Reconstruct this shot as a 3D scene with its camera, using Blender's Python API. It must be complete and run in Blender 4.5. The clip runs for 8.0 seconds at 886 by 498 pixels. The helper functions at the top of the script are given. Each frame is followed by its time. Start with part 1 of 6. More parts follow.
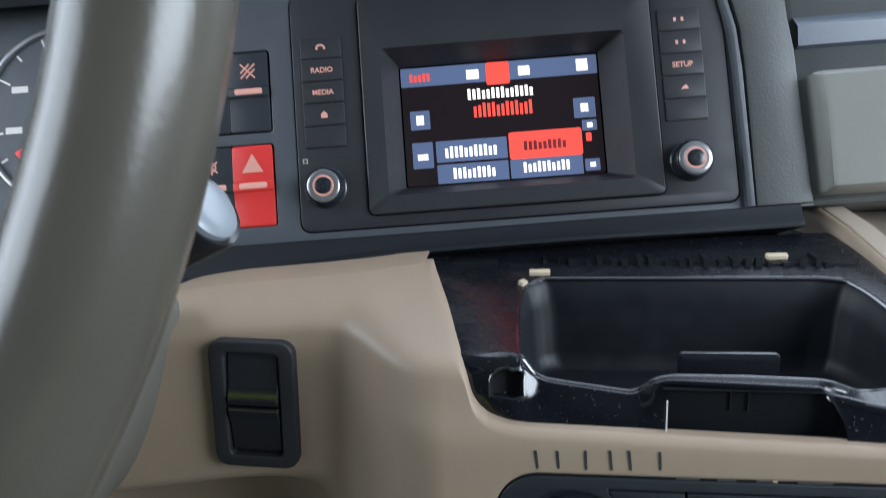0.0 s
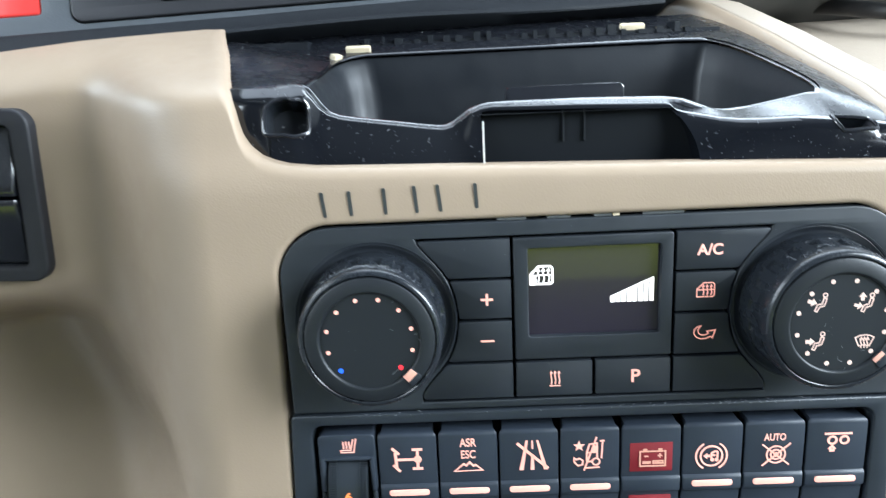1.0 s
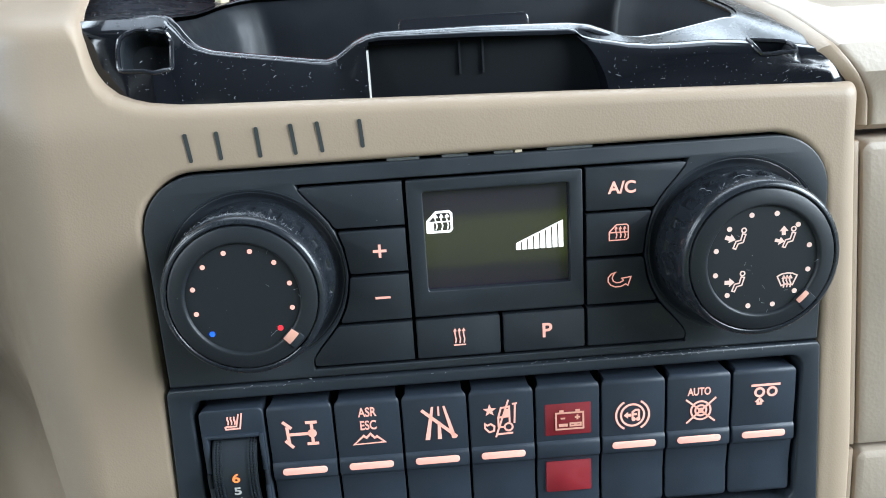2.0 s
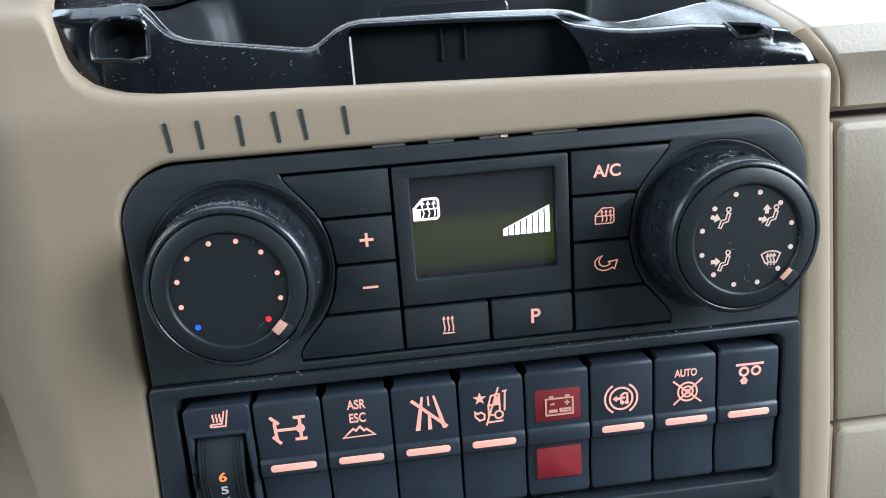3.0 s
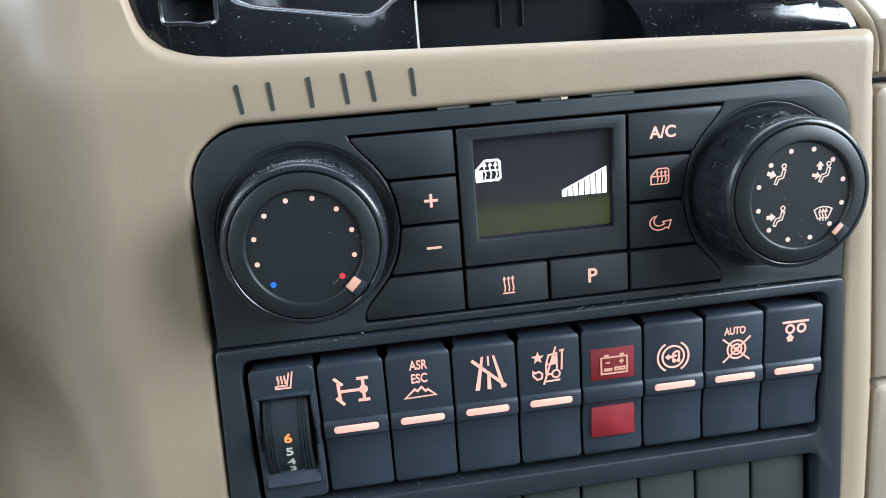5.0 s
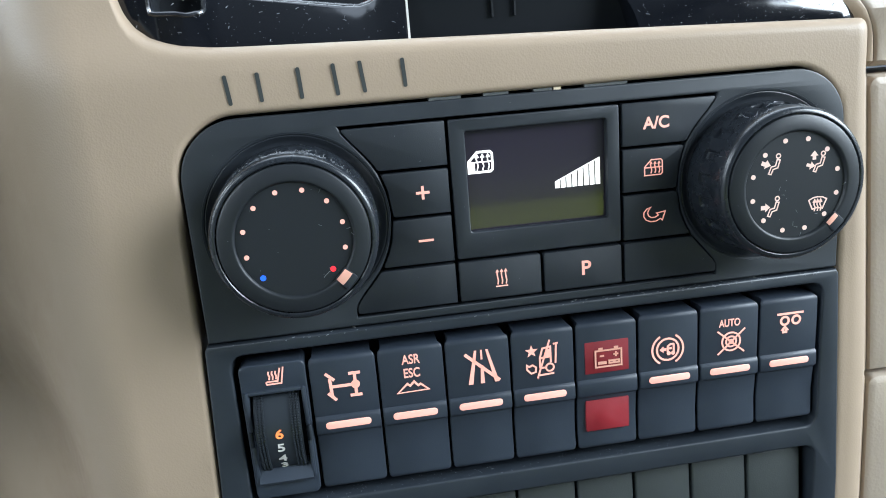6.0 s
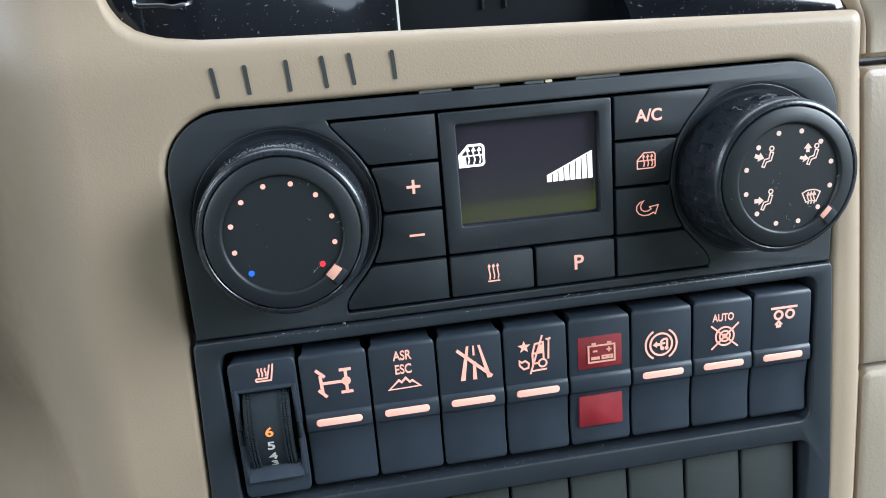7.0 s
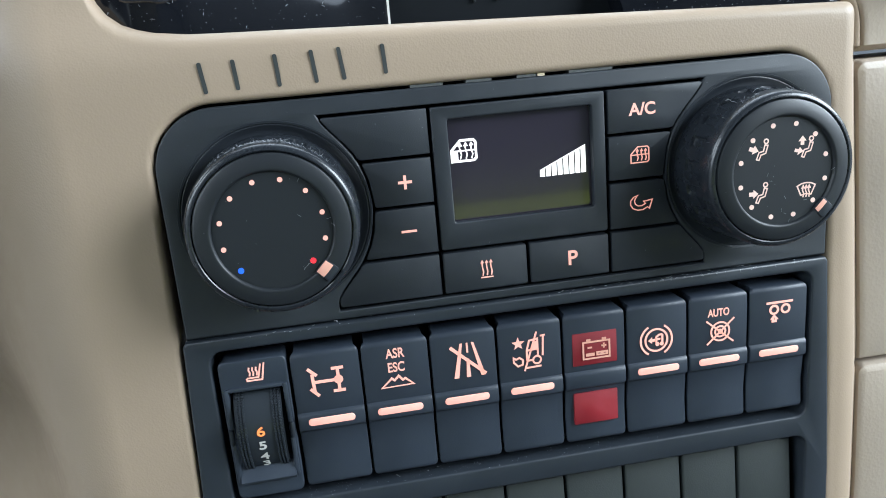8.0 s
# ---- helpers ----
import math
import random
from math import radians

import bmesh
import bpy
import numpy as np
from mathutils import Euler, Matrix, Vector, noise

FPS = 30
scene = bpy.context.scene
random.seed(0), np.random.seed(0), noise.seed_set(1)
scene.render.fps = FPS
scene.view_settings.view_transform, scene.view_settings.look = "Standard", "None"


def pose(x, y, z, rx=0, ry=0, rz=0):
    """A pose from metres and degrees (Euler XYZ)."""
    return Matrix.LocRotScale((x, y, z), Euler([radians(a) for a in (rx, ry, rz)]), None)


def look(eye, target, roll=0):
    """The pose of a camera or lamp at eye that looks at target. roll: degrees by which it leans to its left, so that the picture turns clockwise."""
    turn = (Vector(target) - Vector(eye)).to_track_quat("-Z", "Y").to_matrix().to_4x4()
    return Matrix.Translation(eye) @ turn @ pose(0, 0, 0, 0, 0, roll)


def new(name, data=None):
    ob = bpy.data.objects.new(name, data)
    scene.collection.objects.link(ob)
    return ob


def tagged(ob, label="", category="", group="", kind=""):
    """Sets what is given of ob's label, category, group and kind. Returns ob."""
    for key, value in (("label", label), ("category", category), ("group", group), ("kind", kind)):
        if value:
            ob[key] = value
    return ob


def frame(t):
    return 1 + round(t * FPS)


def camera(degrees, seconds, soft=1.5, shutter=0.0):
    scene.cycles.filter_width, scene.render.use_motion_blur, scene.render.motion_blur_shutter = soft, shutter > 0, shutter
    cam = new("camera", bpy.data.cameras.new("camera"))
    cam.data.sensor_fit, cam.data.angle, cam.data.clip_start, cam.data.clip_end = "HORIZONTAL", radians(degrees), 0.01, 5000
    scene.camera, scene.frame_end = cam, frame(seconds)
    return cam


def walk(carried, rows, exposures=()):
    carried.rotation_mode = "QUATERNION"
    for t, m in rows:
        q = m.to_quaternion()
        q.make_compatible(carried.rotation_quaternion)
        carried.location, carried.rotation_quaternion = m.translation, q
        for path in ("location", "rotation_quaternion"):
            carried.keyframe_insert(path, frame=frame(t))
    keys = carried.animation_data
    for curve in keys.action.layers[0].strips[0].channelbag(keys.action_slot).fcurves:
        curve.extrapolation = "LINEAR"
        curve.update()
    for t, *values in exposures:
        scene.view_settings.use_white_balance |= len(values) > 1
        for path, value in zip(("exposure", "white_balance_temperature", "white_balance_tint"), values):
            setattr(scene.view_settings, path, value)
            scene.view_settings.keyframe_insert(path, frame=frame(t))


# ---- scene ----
cam = camera(62.0, 8.0, soft=1.0, shutter=0.25)
PATH = [
    (0, (-0.089, -0.29, 1.027), (-0.344, 1.634, 0.544), -2.1),
    (0.2, (-0.085, -0.285, 0.996), (-0.32, 1.644, 0.526), -2.4),
    (0.3, (-0.077, -0.284, 0.979), (-0.296, 1.649, 0.516), -2.5),
    (0.5, (-0.062, -0.274, 0.954), (-0.226, 1.665, 0.488), -2.4),
    (0.7, (-0.05, -0.263, 0.932), (-0.187, 1.673, 0.452), -2.9),
    (1, (-0.043, -0.246, 0.905), (-0.098, 1.692, 0.416), -2.8),
    (1.5, (-0.024, -0.231, 0.888), (0.014, 1.705, 0.389), -3.5),
    (1.7, (-0.021, -0.226, 0.884), (0.016, 1.706, 0.369), -3.6),
    (2.8, (-0.029, -0.224, 0.881), (0.127, 1.708, 0.386), -4.2),
    (3, (-0.031, -0.224, 0.877), (0.133, 1.705, 0.375), -4.3),
    (3.5, (-0.06, -0.232, 0.875), (0.134, 1.694, 0.375), -4.3),
    (4, (-0.079, -0.236, 0.87), (0.131, 1.689, 0.371), -4.4),
    (4.5, (-0.067, -0.231, 0.865), (0.148, 1.695, 0.37), -4.5),
    (4.7, (-0.06, -0.23, 0.867), (0.158, 1.696, 0.374), -4.5),
    (6, (-0.059, -0.227, 0.864), (0.182, 1.695, 0.366), -4.7),
    (6.5, (-0.059, -0.227, 0.864), (0.186, 1.694, 0.364), -4.8),
    (7, (-0.058, -0.225, 0.862), (0.199, 1.694, 0.36), -4.8),
    (7.5, (-0.057, -0.224, 0.86), (0.205, 1.695, 0.36), -5.0),
    (8, (-0.057, -0.223, 0.86), (0.213, 1.694, 0.358), -5.1),
]
walk(cam, [(t, look(eye, target, roll)) for t, eye, target, roll in PATH],
     [(0.0, -0.52, 6180, 14), (0.2, -0.05, 6050, 12), (0.3, 0.28, 5950, 10), (0.5, 0.70, 6050, 10), (0.7, 0.80, 6150, 10), (1.0, 0.71, 6230, 10), (1.5, 0.53, 6230, 10), (2.8, 0.14, 6130, 10), (3.0, 0.11, 6130, 10), (3.5, 0.41, 6200, 10), (4.5, 0.41, 6200, 10), (8.0, 0.36, 6190, 10)])


# ---- light ----
world = bpy.data.worlds.new("world")
scene.world = world
world.use_nodes = True
wn = world.node_tree
sky = wn.nodes.new("ShaderNodeTexSky")
sky.sky_type, sky.sun_disc = "NISHITA", False
sky.sun_elevation, sky.sun_rotation = radians(40), radians(198)
wn.nodes["Background"].inputs["Strength"].default_value = 0.15
wn.links.new(sky.outputs[0], wn.nodes["Background"].inputs["Color"])


def lamp(name, kind, m, energy, colour, size=(1, 1), angle=0.0):
    data = bpy.data.lights.new(name, kind)
    data.energy, data.color = energy, colour
    if kind == "AREA":
        data.shape, data.size, data.size_y = "RECTANGLE", size[0], size[1]
    else:
        data.angle = radians(angle)
    ob = new(name, data)
    ob.matrix_world = m
    return ob


lamp("sun", "SUN", look((-1.5, -4.5, 4.0), (0, 0, 0.9)), 0.8, (1.0, 0.95, 0.88), angle=12)
# daylight that comes in through the two door windows and the windscreen
lamp("window_light_right", "AREA", look((1.24, -0.55, 1.40), (0, -0.1, 0.85)), 50.0, (0.84, 0.94, 1.0), (1.1, 0.66))
lamp("window_light_left", "AREA", look((-1.22, -0.35, 1.35), (0, -0.1, 0.85)), 31.0, (0.84, 0.94, 1.0), (1.4, 0.66))
lamp("windscreen_light", "AREA", look((0.05, 0.83, 1.66), (0.0, -0.5, 1.2)), 48.0, (0.80, 0.92, 1.0), (2.2, 0.95))
# unseen roof hatch, assumed and sized so the tray's gloss rims catch daylight
lamp("assumed_hatch_light", "AREA", look((0.0, 0.445, 2.32), (0.0, 0.4449, 0.0)), 8.0, (0.82, 0.92, 1.0), (1.6, 0.73))


# ---- materials ----
def mat(name, base, rough=0.5, metal=0.0, grain=0.0, grain_scale=900.0, vary=0.12, coat=0.0, emit=None, strength=0.0, smudge=0.0, spec=0.5):
    m = bpy.data.materials.new(name)
    m.use_nodes = True
    nt = m.node_tree
    b = nt.nodes["Principled BSDF"]
    b.inputs["Base Color"].default_value = (*base, 1)
    b.inputs["Roughness"].default_value = rough
    b.inputs["Metallic"].default_value = metal
    b.inputs["Coat Weight"].default_value = coat
    b.inputs["Coat Roughness"].default_value = 0.05
    b.inputs["Specular IOR Level"].default_value = spec
    if emit:
        b.inputs["Emission Color"].default_value = (*emit, 1)
        b.inputs["Emission Strength"].default_value = strength
    tc = nt.nodes.new("ShaderNodeTexCoord")
    if vary:
        n = nt.nodes.new("ShaderNodeTexNoise")
        n.inputs["Scale"].default_value = 38
        n.inputs["Detail"].default_value = 7
        nt.links.new(tc.outputs["Object"], n.inputs["Vector"])
        mix = nt.nodes.new("ShaderNodeMix")
        mix.data_type = "RGBA"
        mix.inputs["A"].default_value = (*[c * (1 - vary) for c in base], 1)
        mix.inputs["B"].default_value = (*[min(1, c * (1 + vary)) for c in base], 1)
        nt.links.new(n.outputs["Fac"], mix.inputs["Factor"])
        nt.links.new(mix.outputs["Result"], b.inputs["Base Color"])
        if smudge:
            n2 = nt.nodes.new("ShaderNodeTexNoise")
            n2.inputs["Scale"].default_value = 90
            n2.inputs["Detail"].default_value = 9
            n2.inputs["Roughness"].default_value = 0.7
            nt.links.new(tc.outputs["Object"], n2.inputs["Vector"])
            r = nt.nodes.new("ShaderNodeMapRange")
            r.inputs["From Min"].default_value, r.inputs["From Max"].default_value = 0.35, 0.75
            r.inputs["To Min"].default_value, r.inputs["To Max"].default_value = rough, min(1, rough + smudge)
            nt.links.new(n2.outputs["Fac"], r.inputs["Value"])
            nt.links.new(r.outputs["Result"], b.inputs["Roughness"])
    if grain:
        g = nt.nodes.new("ShaderNodeTexVoronoi")
        g.inputs["Scale"].default_value = grain_scale
        nt.links.new(tc.outputs["Object"], g.inputs["Vector"])
        g2 = nt.nodes.new("ShaderNodeTexNoise")
        g2.inputs["Scale"].default_value = grain_scale * 0.6
        g2.inputs["Detail"].default_value = 4
        nt.links.new(tc.outputs["Object"], g2.inputs["Vector"])
        add = nt.nodes.new("ShaderNodeMath")
        add.operation = "ADD"
        nt.links.new(g.outputs["Distance"], add.inputs[0])
        nt.links.new(g2.outputs["Fac"], add.inputs[1])
        bump = nt.nodes.new("ShaderNodeBump")
        bump.inputs["Strength"].default_value = grain
        bump.inputs["Distance"].default_value = 0.0004
        nt.links.new(add.outputs[0], bump.inputs["Height"])
        nt.links.new(bump.outputs["Normal"], b.inputs["Normal"])
    return m


BEIGE = mat("beige_plastic", (0.335, 0.256, 0.184), 0.41, grain=0.085, grain_scale=1500, vary=0.06, smudge=0.12, spec=0.34)
BEIGE_PALE = mat("pale_beige_plastic", (0.42, 0.35, 0.28), 0.42, grain=0.14, grain_scale=800, vary=0.05, smudge=0.12)
GREIGE = mat("grey_beige_plastic", (0.13, 0.127, 0.108), 0.45, grain=0.1, vary=0.05)
PANEL = mat("matt_black_panel", (0.0178, 0.0222, 0.0276), 0.42, grain=0.07, grain_scale=3600, vary=0.25, smudge=0.2)
KEY = mat("matt_black_key", (0.0160, 0.0199, 0.0254), 0.42, grain=0.07, grain_scale=3600, vary=0.25, smudge=0.22)
# ROCKER and BEZEL are bluer than KEY: bluish haze put into the colour
ROCKER = mat("hazed_satin_black_switch", (0.0235, 0.0312, 0.0440), 0.38, grain=0.07, grain_scale=3600, vary=0.25, smudge=0.22)
DIAL = mat("matt_dial_plastic", (0.0135, 0.0162, 0.0196), 0.5, grain=0.05, grain_scale=3600, vary=0.12, spec=0.35)
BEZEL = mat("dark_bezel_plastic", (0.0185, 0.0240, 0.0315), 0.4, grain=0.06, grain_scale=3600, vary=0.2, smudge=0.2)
BLANK = mat("dull_grey_black_cover", (0.0215, 0.0265, 0.0265), 0.45, grain=0.06, grain_scale=1800, vary=0.2, smudge=0.2)
KNOBFACE = mat("matt_knob_face", (0.0140, 0.0167, 0.0200), 0.40, grain=0.03, vary=0.12, smudge=0.1, spec=0.4)
KNOB = mat("black_knob_plastic", (0.015, 0.0180, 0.0225), 0.25, grain=0.02, vary=0.1, smudge=0.06, spec=0.55)
SKIRT = mat("dull_black_plastic", (0.022, 0.026, 0.032), 0.34, grain=0.03, vary=0.2, spec=0.4)
WHEEL = mat("black_wheel_plastic", (0.020, 0.025, 0.031), 0.36, vary=0.2)
CAVITY = mat("black_cavity", (0.007, 0.0085, 0.0105), 0.7, vary=0.1, spec=0.1)
RADIO = mat("satin_black_radio_plastic", (0.0225, 0.0230, 0.0265), 0.45, grain=0.04, vary=0.15, smudge=0.15, spec=0.35)
LIP = mat("dark_grained_lip", (0.0105, 0.0125, 0.0155), 0.52, grain=0.16, grain_scale=900, vary=0.15, smudge=0.15, spec=0.25)
PIANO = mat("gloss_black_plastic", (0.004, 0.0048, 0.0068), 0.08, vary=0.1, smudge=0.08, spec=0.6)
BASIN = mat("satin_black_plastic", (0.007, 0.009, 0.012), 0.40, grain=0.04, vary=0.2, smudge=0.2, spec=0.35)
DASH = mat("charcoal_dash_plastic", (0.056, 0.064, 0.073), 0.48, grain=0.16, grain_scale=900, vary=0.15, smudge=0.15)
GREYTRIM = mat("grey_dash_plastic", (0.072, 0.077, 0.075), 0.5, grain=0.2, grain_scale=700, vary=0.08)
SILVER = mat("satin_silver_paint", (0.30, 0.305, 0.31), 0.3, metal=0.7, vary=0.05)
CAPGREY = mat("blue_grey_button_plastic", (0.22, 0.245, 0.27), 0.28, vary=0.05)
POCKET = mat("grey_green_pocket_plastic", (0.235, 0.235, 0.212), 0.4, grain=0.06, vary=0.06)
# blue grey base stands for the windscreen mirrored in the pad
TOPPAD = mat("sky_toned_dash_top", (0.10, 0.12, 0.15), 0.35, grain=0.1, vary=0.1)
LEATHER = mat("grey_leather", (0.074, 0.068, 0.054), 0.27, grain=0.07, grain_scale=700, vary=0.15)
RUBBER = mat("black_rubber", (0.012, 0.012, 0.013), 0.5, vary=0.2)
STALK = mat("satin_black_stalk", (0.014, 0.014, 0.016), 0.32, vary=0.2)
GLOSSRIM = mat("bright_gloss_rim", (0.010, 0.011, 0.014), 0.14, vary=0.1, smudge=0.06, spec=1.0)
DUSTYGLOSS = mat("dusty_gloss_black", (0.007, 0.008, 0.011), 0.20, grain=0.02, grain_scale=2200, vary=0.3, smudge=0.18)
RED = mat("red_switch_plastic", (0.62, 0.035, 0.03), 0.42, grain=0.05, vary=0.08)
REDLENS = mat("dark_red_lens", (0.20, 0.012, 0.018), 0.33, vary=0.7, smudge=0.5)
SALMON = mat("lit_salmon_print", (0.70, 0.38, 0.32), 0.5, vary=0, emit=(1.0, 0.37, 0.27), strength=0.47)
POINTER = mat("salmon_pointer_plastic", (0.62, 0.33, 0.25), 0.4, vary=0, emit=(1.0, 0.44, 0.32), strength=0.12)
SALMON_DIM = mat("dim_salmon_print", (0.6, 0.3, 0.24), 0.5, vary=0, emit=(1.0, 0.42, 0.32), strength=0.12)
ORANGE = mat("lit_orange_print", (0.6, 0.16, 0.05), 0.5, vary=0, emit=(1.0, 0.27, 0.07), strength=0.75)
PALESALMON = mat("pale_salmon_print", (0.70, 0.52, 0.45), 0.5, vary=0, emit=(1.0, 0.5, 0.4), strength=0.14)
PALEPRINT = mat("pale_print", (0.62, 0.60, 0.56), 0.5, vary=0)
BLUEDOT = mat("lit_blue_dot", (0.02, 0.1, 0.7), 0.4, vary=0, emit=(0.02, 0.12, 1.0), strength=0.7)
REDDOT = mat("lit_red_dot", (0.7, 0.02, 0.03), 0.4, vary=0, emit=(1.0, 0.04, 0.06), strength=0.6)
LCD = mat("dark_display_glass", (0.024, 0.020, 0.030), 0.18, vary=0, coat=0.6, smudge=0.04)
LCDLIT = mat("lit_display_segment", (0.8, 0.8, 0.8), 0.4, vary=0, emit=(1.0, 0.97, 0.93), strength=0.95)
SCREEN = mat("dark_screen_glass", (0.006, 0.005, 0.006), 0.15, vary=0, emit=(0.5, 0.35, 0.4), strength=0.03)
SCRBLUE = mat("lit_screen_blue", (0.03, 0.05, 0.1), 0.3, vary=0, emit=(0.10, 0.135, 0.225), strength=1.3)
SCRRED = mat("lit_screen_red", (0.3, 0.02, 0.02), 0.3, vary=0, emit=(1.0, 0.11, 0.07), strength=1.3)
SCRWHITE = mat("lit_screen_white", (0.5, 0.5, 0.5), 0.3, vary=0, emit=(1.0, 0.93, 0.85), strength=1.4)
INK = mat("dark_marker_ink", (0.035, 0.04, 0.04), 0.5, vary=0.2)
CREAM = mat("cream_clip_plastic", (0.62, 0.52, 0.36), 0.45, vary=0.08)
LINT = mat("pale_lint", (0.28, 0.29, 0.31), 0.9, vary=0)
CABIN = mat("pale_cab_lining", (0.46, 0.47, 0.47), 0.8, grain=0.2, grain_scale=200, vary=0.08)
REFLECTED_GREEN = mat("yellow_green_cloth", (0.47, 0.53, 0.07), 0.9, grain=0.3, grain_scale=300, vary=0.2)
LINING = mat("grey_roof_lining", (0.09, 0.094, 0.10), 0.85, grain=0.2, grain_scale=200, vary=0.08)
REARWALL = mat("dark_rear_lining", (0.042, 0.045, 0.054), 0.85, grain=0.2, grain_scale=200, vary=0.1)
FLOORMAT = mat("dark_floor_rubber", (0.03, 0.03, 0.03), 0.8, grain=0.3, grain_scale=150, vary=0.2)
GROUND = mat("yard_paving", (0.18, 0.18, 0.17), 0.9, grain=0.3, grain_scale=20, vary=0.2)


# ---- building helpers ----
def part(name, bm, material, parent=None, label="", smooth=True, m=None, crease=38):
    me = bpy.data.meshes.new(name)
    bmesh.ops.recalc_face_normals(bm, faces=bm.faces)
    bm.to_mesh(me)
    bm.free()
    me.materials.append(material)
    for p in me.polygons:
        p.use_smooth = smooth
    if smooth:
        me.set_sharp_from_angle(angle=radians(crease))
    ob = new(name, me)
    if parent:
        ob.parent = parent
    if m is not None:
        ob.matrix_basis = m
    return tagged(ob, label)


def thing(name, m, label, category, group="", kind="", parent=None):
    ob = new(name)
    ob.empty_display_size = 0.01
    ob.matrix_basis = m
    if parent:
        ob.parent = parent
    return tagged(ob, label, category, group, kind)


def rrect(x0, y0, x1, y1, r, n=5):
    pts = []
    for cx, cy, a0 in ((x1 - r, y1 - r, 0), (x0 + r, y1 - r, 90), (x0 + r, y0 + r, 180), (x1 - r, y0 + r, 270)):
        for i in range(n + 1):
            a = radians(a0 + 90 * i / n)
            pts.append((cx + r * math.cos(a), cy + r * math.sin(a)))
    return pts


def circle(cx, cy, r, n=48):
    return [(cx + r * math.cos(2 * math.pi * i / n), cy + r * math.sin(2 * math.pi * i / n)) for i in range(n)]


def inset(pts, d):
    out, n = [], len(pts)
    for i in range(n):
        p, a, b = Vector(pts[i]), Vector(pts[i - 1]), Vector(pts[(i + 1) % n])
        e1, e2 = (p - a), (b - p)
        if e1.length < 1e-9 or e2.length < 1e-9:
            out.append(tuple(p))
            continue
        e1.normalize(), e2.normalize()
        n1, n2 = Vector((-e1.y, e1.x)), Vector((-e2.y, e2.x))
        k = n1 + n2
        k = k / max(k.dot(n1), 0.3) if k.length > 1e-6 else n1
        out.append((p.x + k.x * d, p.y + k.y * d))
    return out


def area2(pts):
    return sum(pts[i - 1][0] * pts[i][1] - pts[i][0] * pts[i - 1][1] for i in range(len(pts)))


def prism(bm, pts, z0, z1, bevel=0.0, base=True):
    """An outline raised from z0 to z1, with its upper edge rounded."""
    if area2(pts) < 0:
        pts = pts[::-1]
    loops = [(pts, z0)]
    if bevel:
        loops += [(pts, z1 - bevel), (inset(pts, bevel * 0.3), z1 - bevel * 0.3), (inset(pts, bevel), z1)]
    else:
        loops += [(pts, z1)]
    rings = [[bm.verts.new((x, y, z)) for x, y in l] for l, z in loops]
    n = len(pts)
    for a, b in zip(rings, rings[1:]):
        for i in range(n):
            bm.faces.new((a[i], a[(i + 1) % n], b[(i + 1) % n], b[i]))
    bm.faces.new(rings[-1])
    if base:
        bm.faces.new(rings[0][::-1])
    return bm


def plate(loops, z0, z1, bevel=0.0):
    """A plate with holes: the first loop is the outline, the others are openings."""
    cu = bpy.data.curves.new("plate", "CURVE")
    cu.dimensions, cu.fill_mode = "2D", "BOTH"
    for l in loops:
        sp = cu.splines.new("POLY")
        sp.points.add(len(l) - 1)
        for p, (x, y) in zip(sp.points, l):
            p.co = (x, y, 0, 1)
        sp.use_cyclic_u = True
    cu.extrude = (z1 - z0) / 2 - bevel
    cu.bevel_depth, cu.bevel_resolution, cu.offset = bevel, 2 if bevel else 0, -bevel
    ob = bpy.data.objects.new("plate", cu)
    me = bpy.data.meshes.new_from_object(ob)
    bm = bmesh.new()
    bm.from_mesh(me)
    bmesh.ops.remove_doubles(bm, verts=bm.verts, dist=1e-6)
    bmesh.ops.translate(bm, verts=bm.verts, vec=(0, 0, (z0 + z1) / 2))
    bpy.data.objects.remove(ob)
    bpy.data.curves.remove(cu)
    bpy.data.meshes.remove(me)
    return bm


def lathe(bm, profile, cx=0, cy=0, n=64, rib=None):
    rings = []
    for r, z in profile:
        ring = []
        for i in range(n):
            a = 2 * math.pi * i / n
            rr = r + (rib(r, z, i) if rib else 0)
            ring.append(bm.verts.new((cx + rr * math.cos(a), cy + rr * math.sin(a), z)))
        rings.append(ring)
    for a, b in zip(rings, rings[1:]):
        for i in range(n):
            bm.faces.new((a[i], a[(i + 1) % n], b[(i + 1) % n], b[i]))
    bm.faces.new(rings[-1])
    return bm


def ribbon(bm, pts, w, z0, z1, closed=False):
    """A printed line of width w along pts."""
    pts = [Vector(p) for p in pts]
    n = len(pts)
    left, right = [], []
    for i, p in enumerate(pts):
        a = pts[i - 1] if i or closed else None
        b = pts[(i + 1) % n] if i < n - 1 or closed else None
        d1 = (p - a).normalized() if a is not None else (b - p).normalized()
        d2 = (b - p).normalized() if b is not None else d1
        n1, n2 = Vector((-d1.y, d1.x)), Vector((-d2.y, d2.x))
        k = n1 + n2
        k = k / max(k.dot(n1), 0.45) if k.length > 1e-6 else n1
        left.append(p + k * w / 2)
        right.append(p - k * w / 2)
    idx = range(n if closed else n - 1)
    lo = [[bm.verts.new((q.x, q.y, z)) for q in side] for z in (z0, z1) for side in (left, right)]
    for i in idx:
        j = (i + 1) % n
        bm.faces.new((lo[2][i], lo[3][i], lo[3][j], lo[2][j]))
        bm.faces.new((lo[0][i], lo[2][i], lo[2][j], lo[0][j]))
        bm.faces.new((lo[1][i], lo[1][j], lo[3][j], lo[3][i]))
    if not closed:
        bm.faces.new((lo[0][0], lo[1][0], lo[3][0], lo[2][0]))
        bm.faces.new((lo[0][-1], lo[2][-1], lo[3][-1], lo[1][-1]))
    return bm


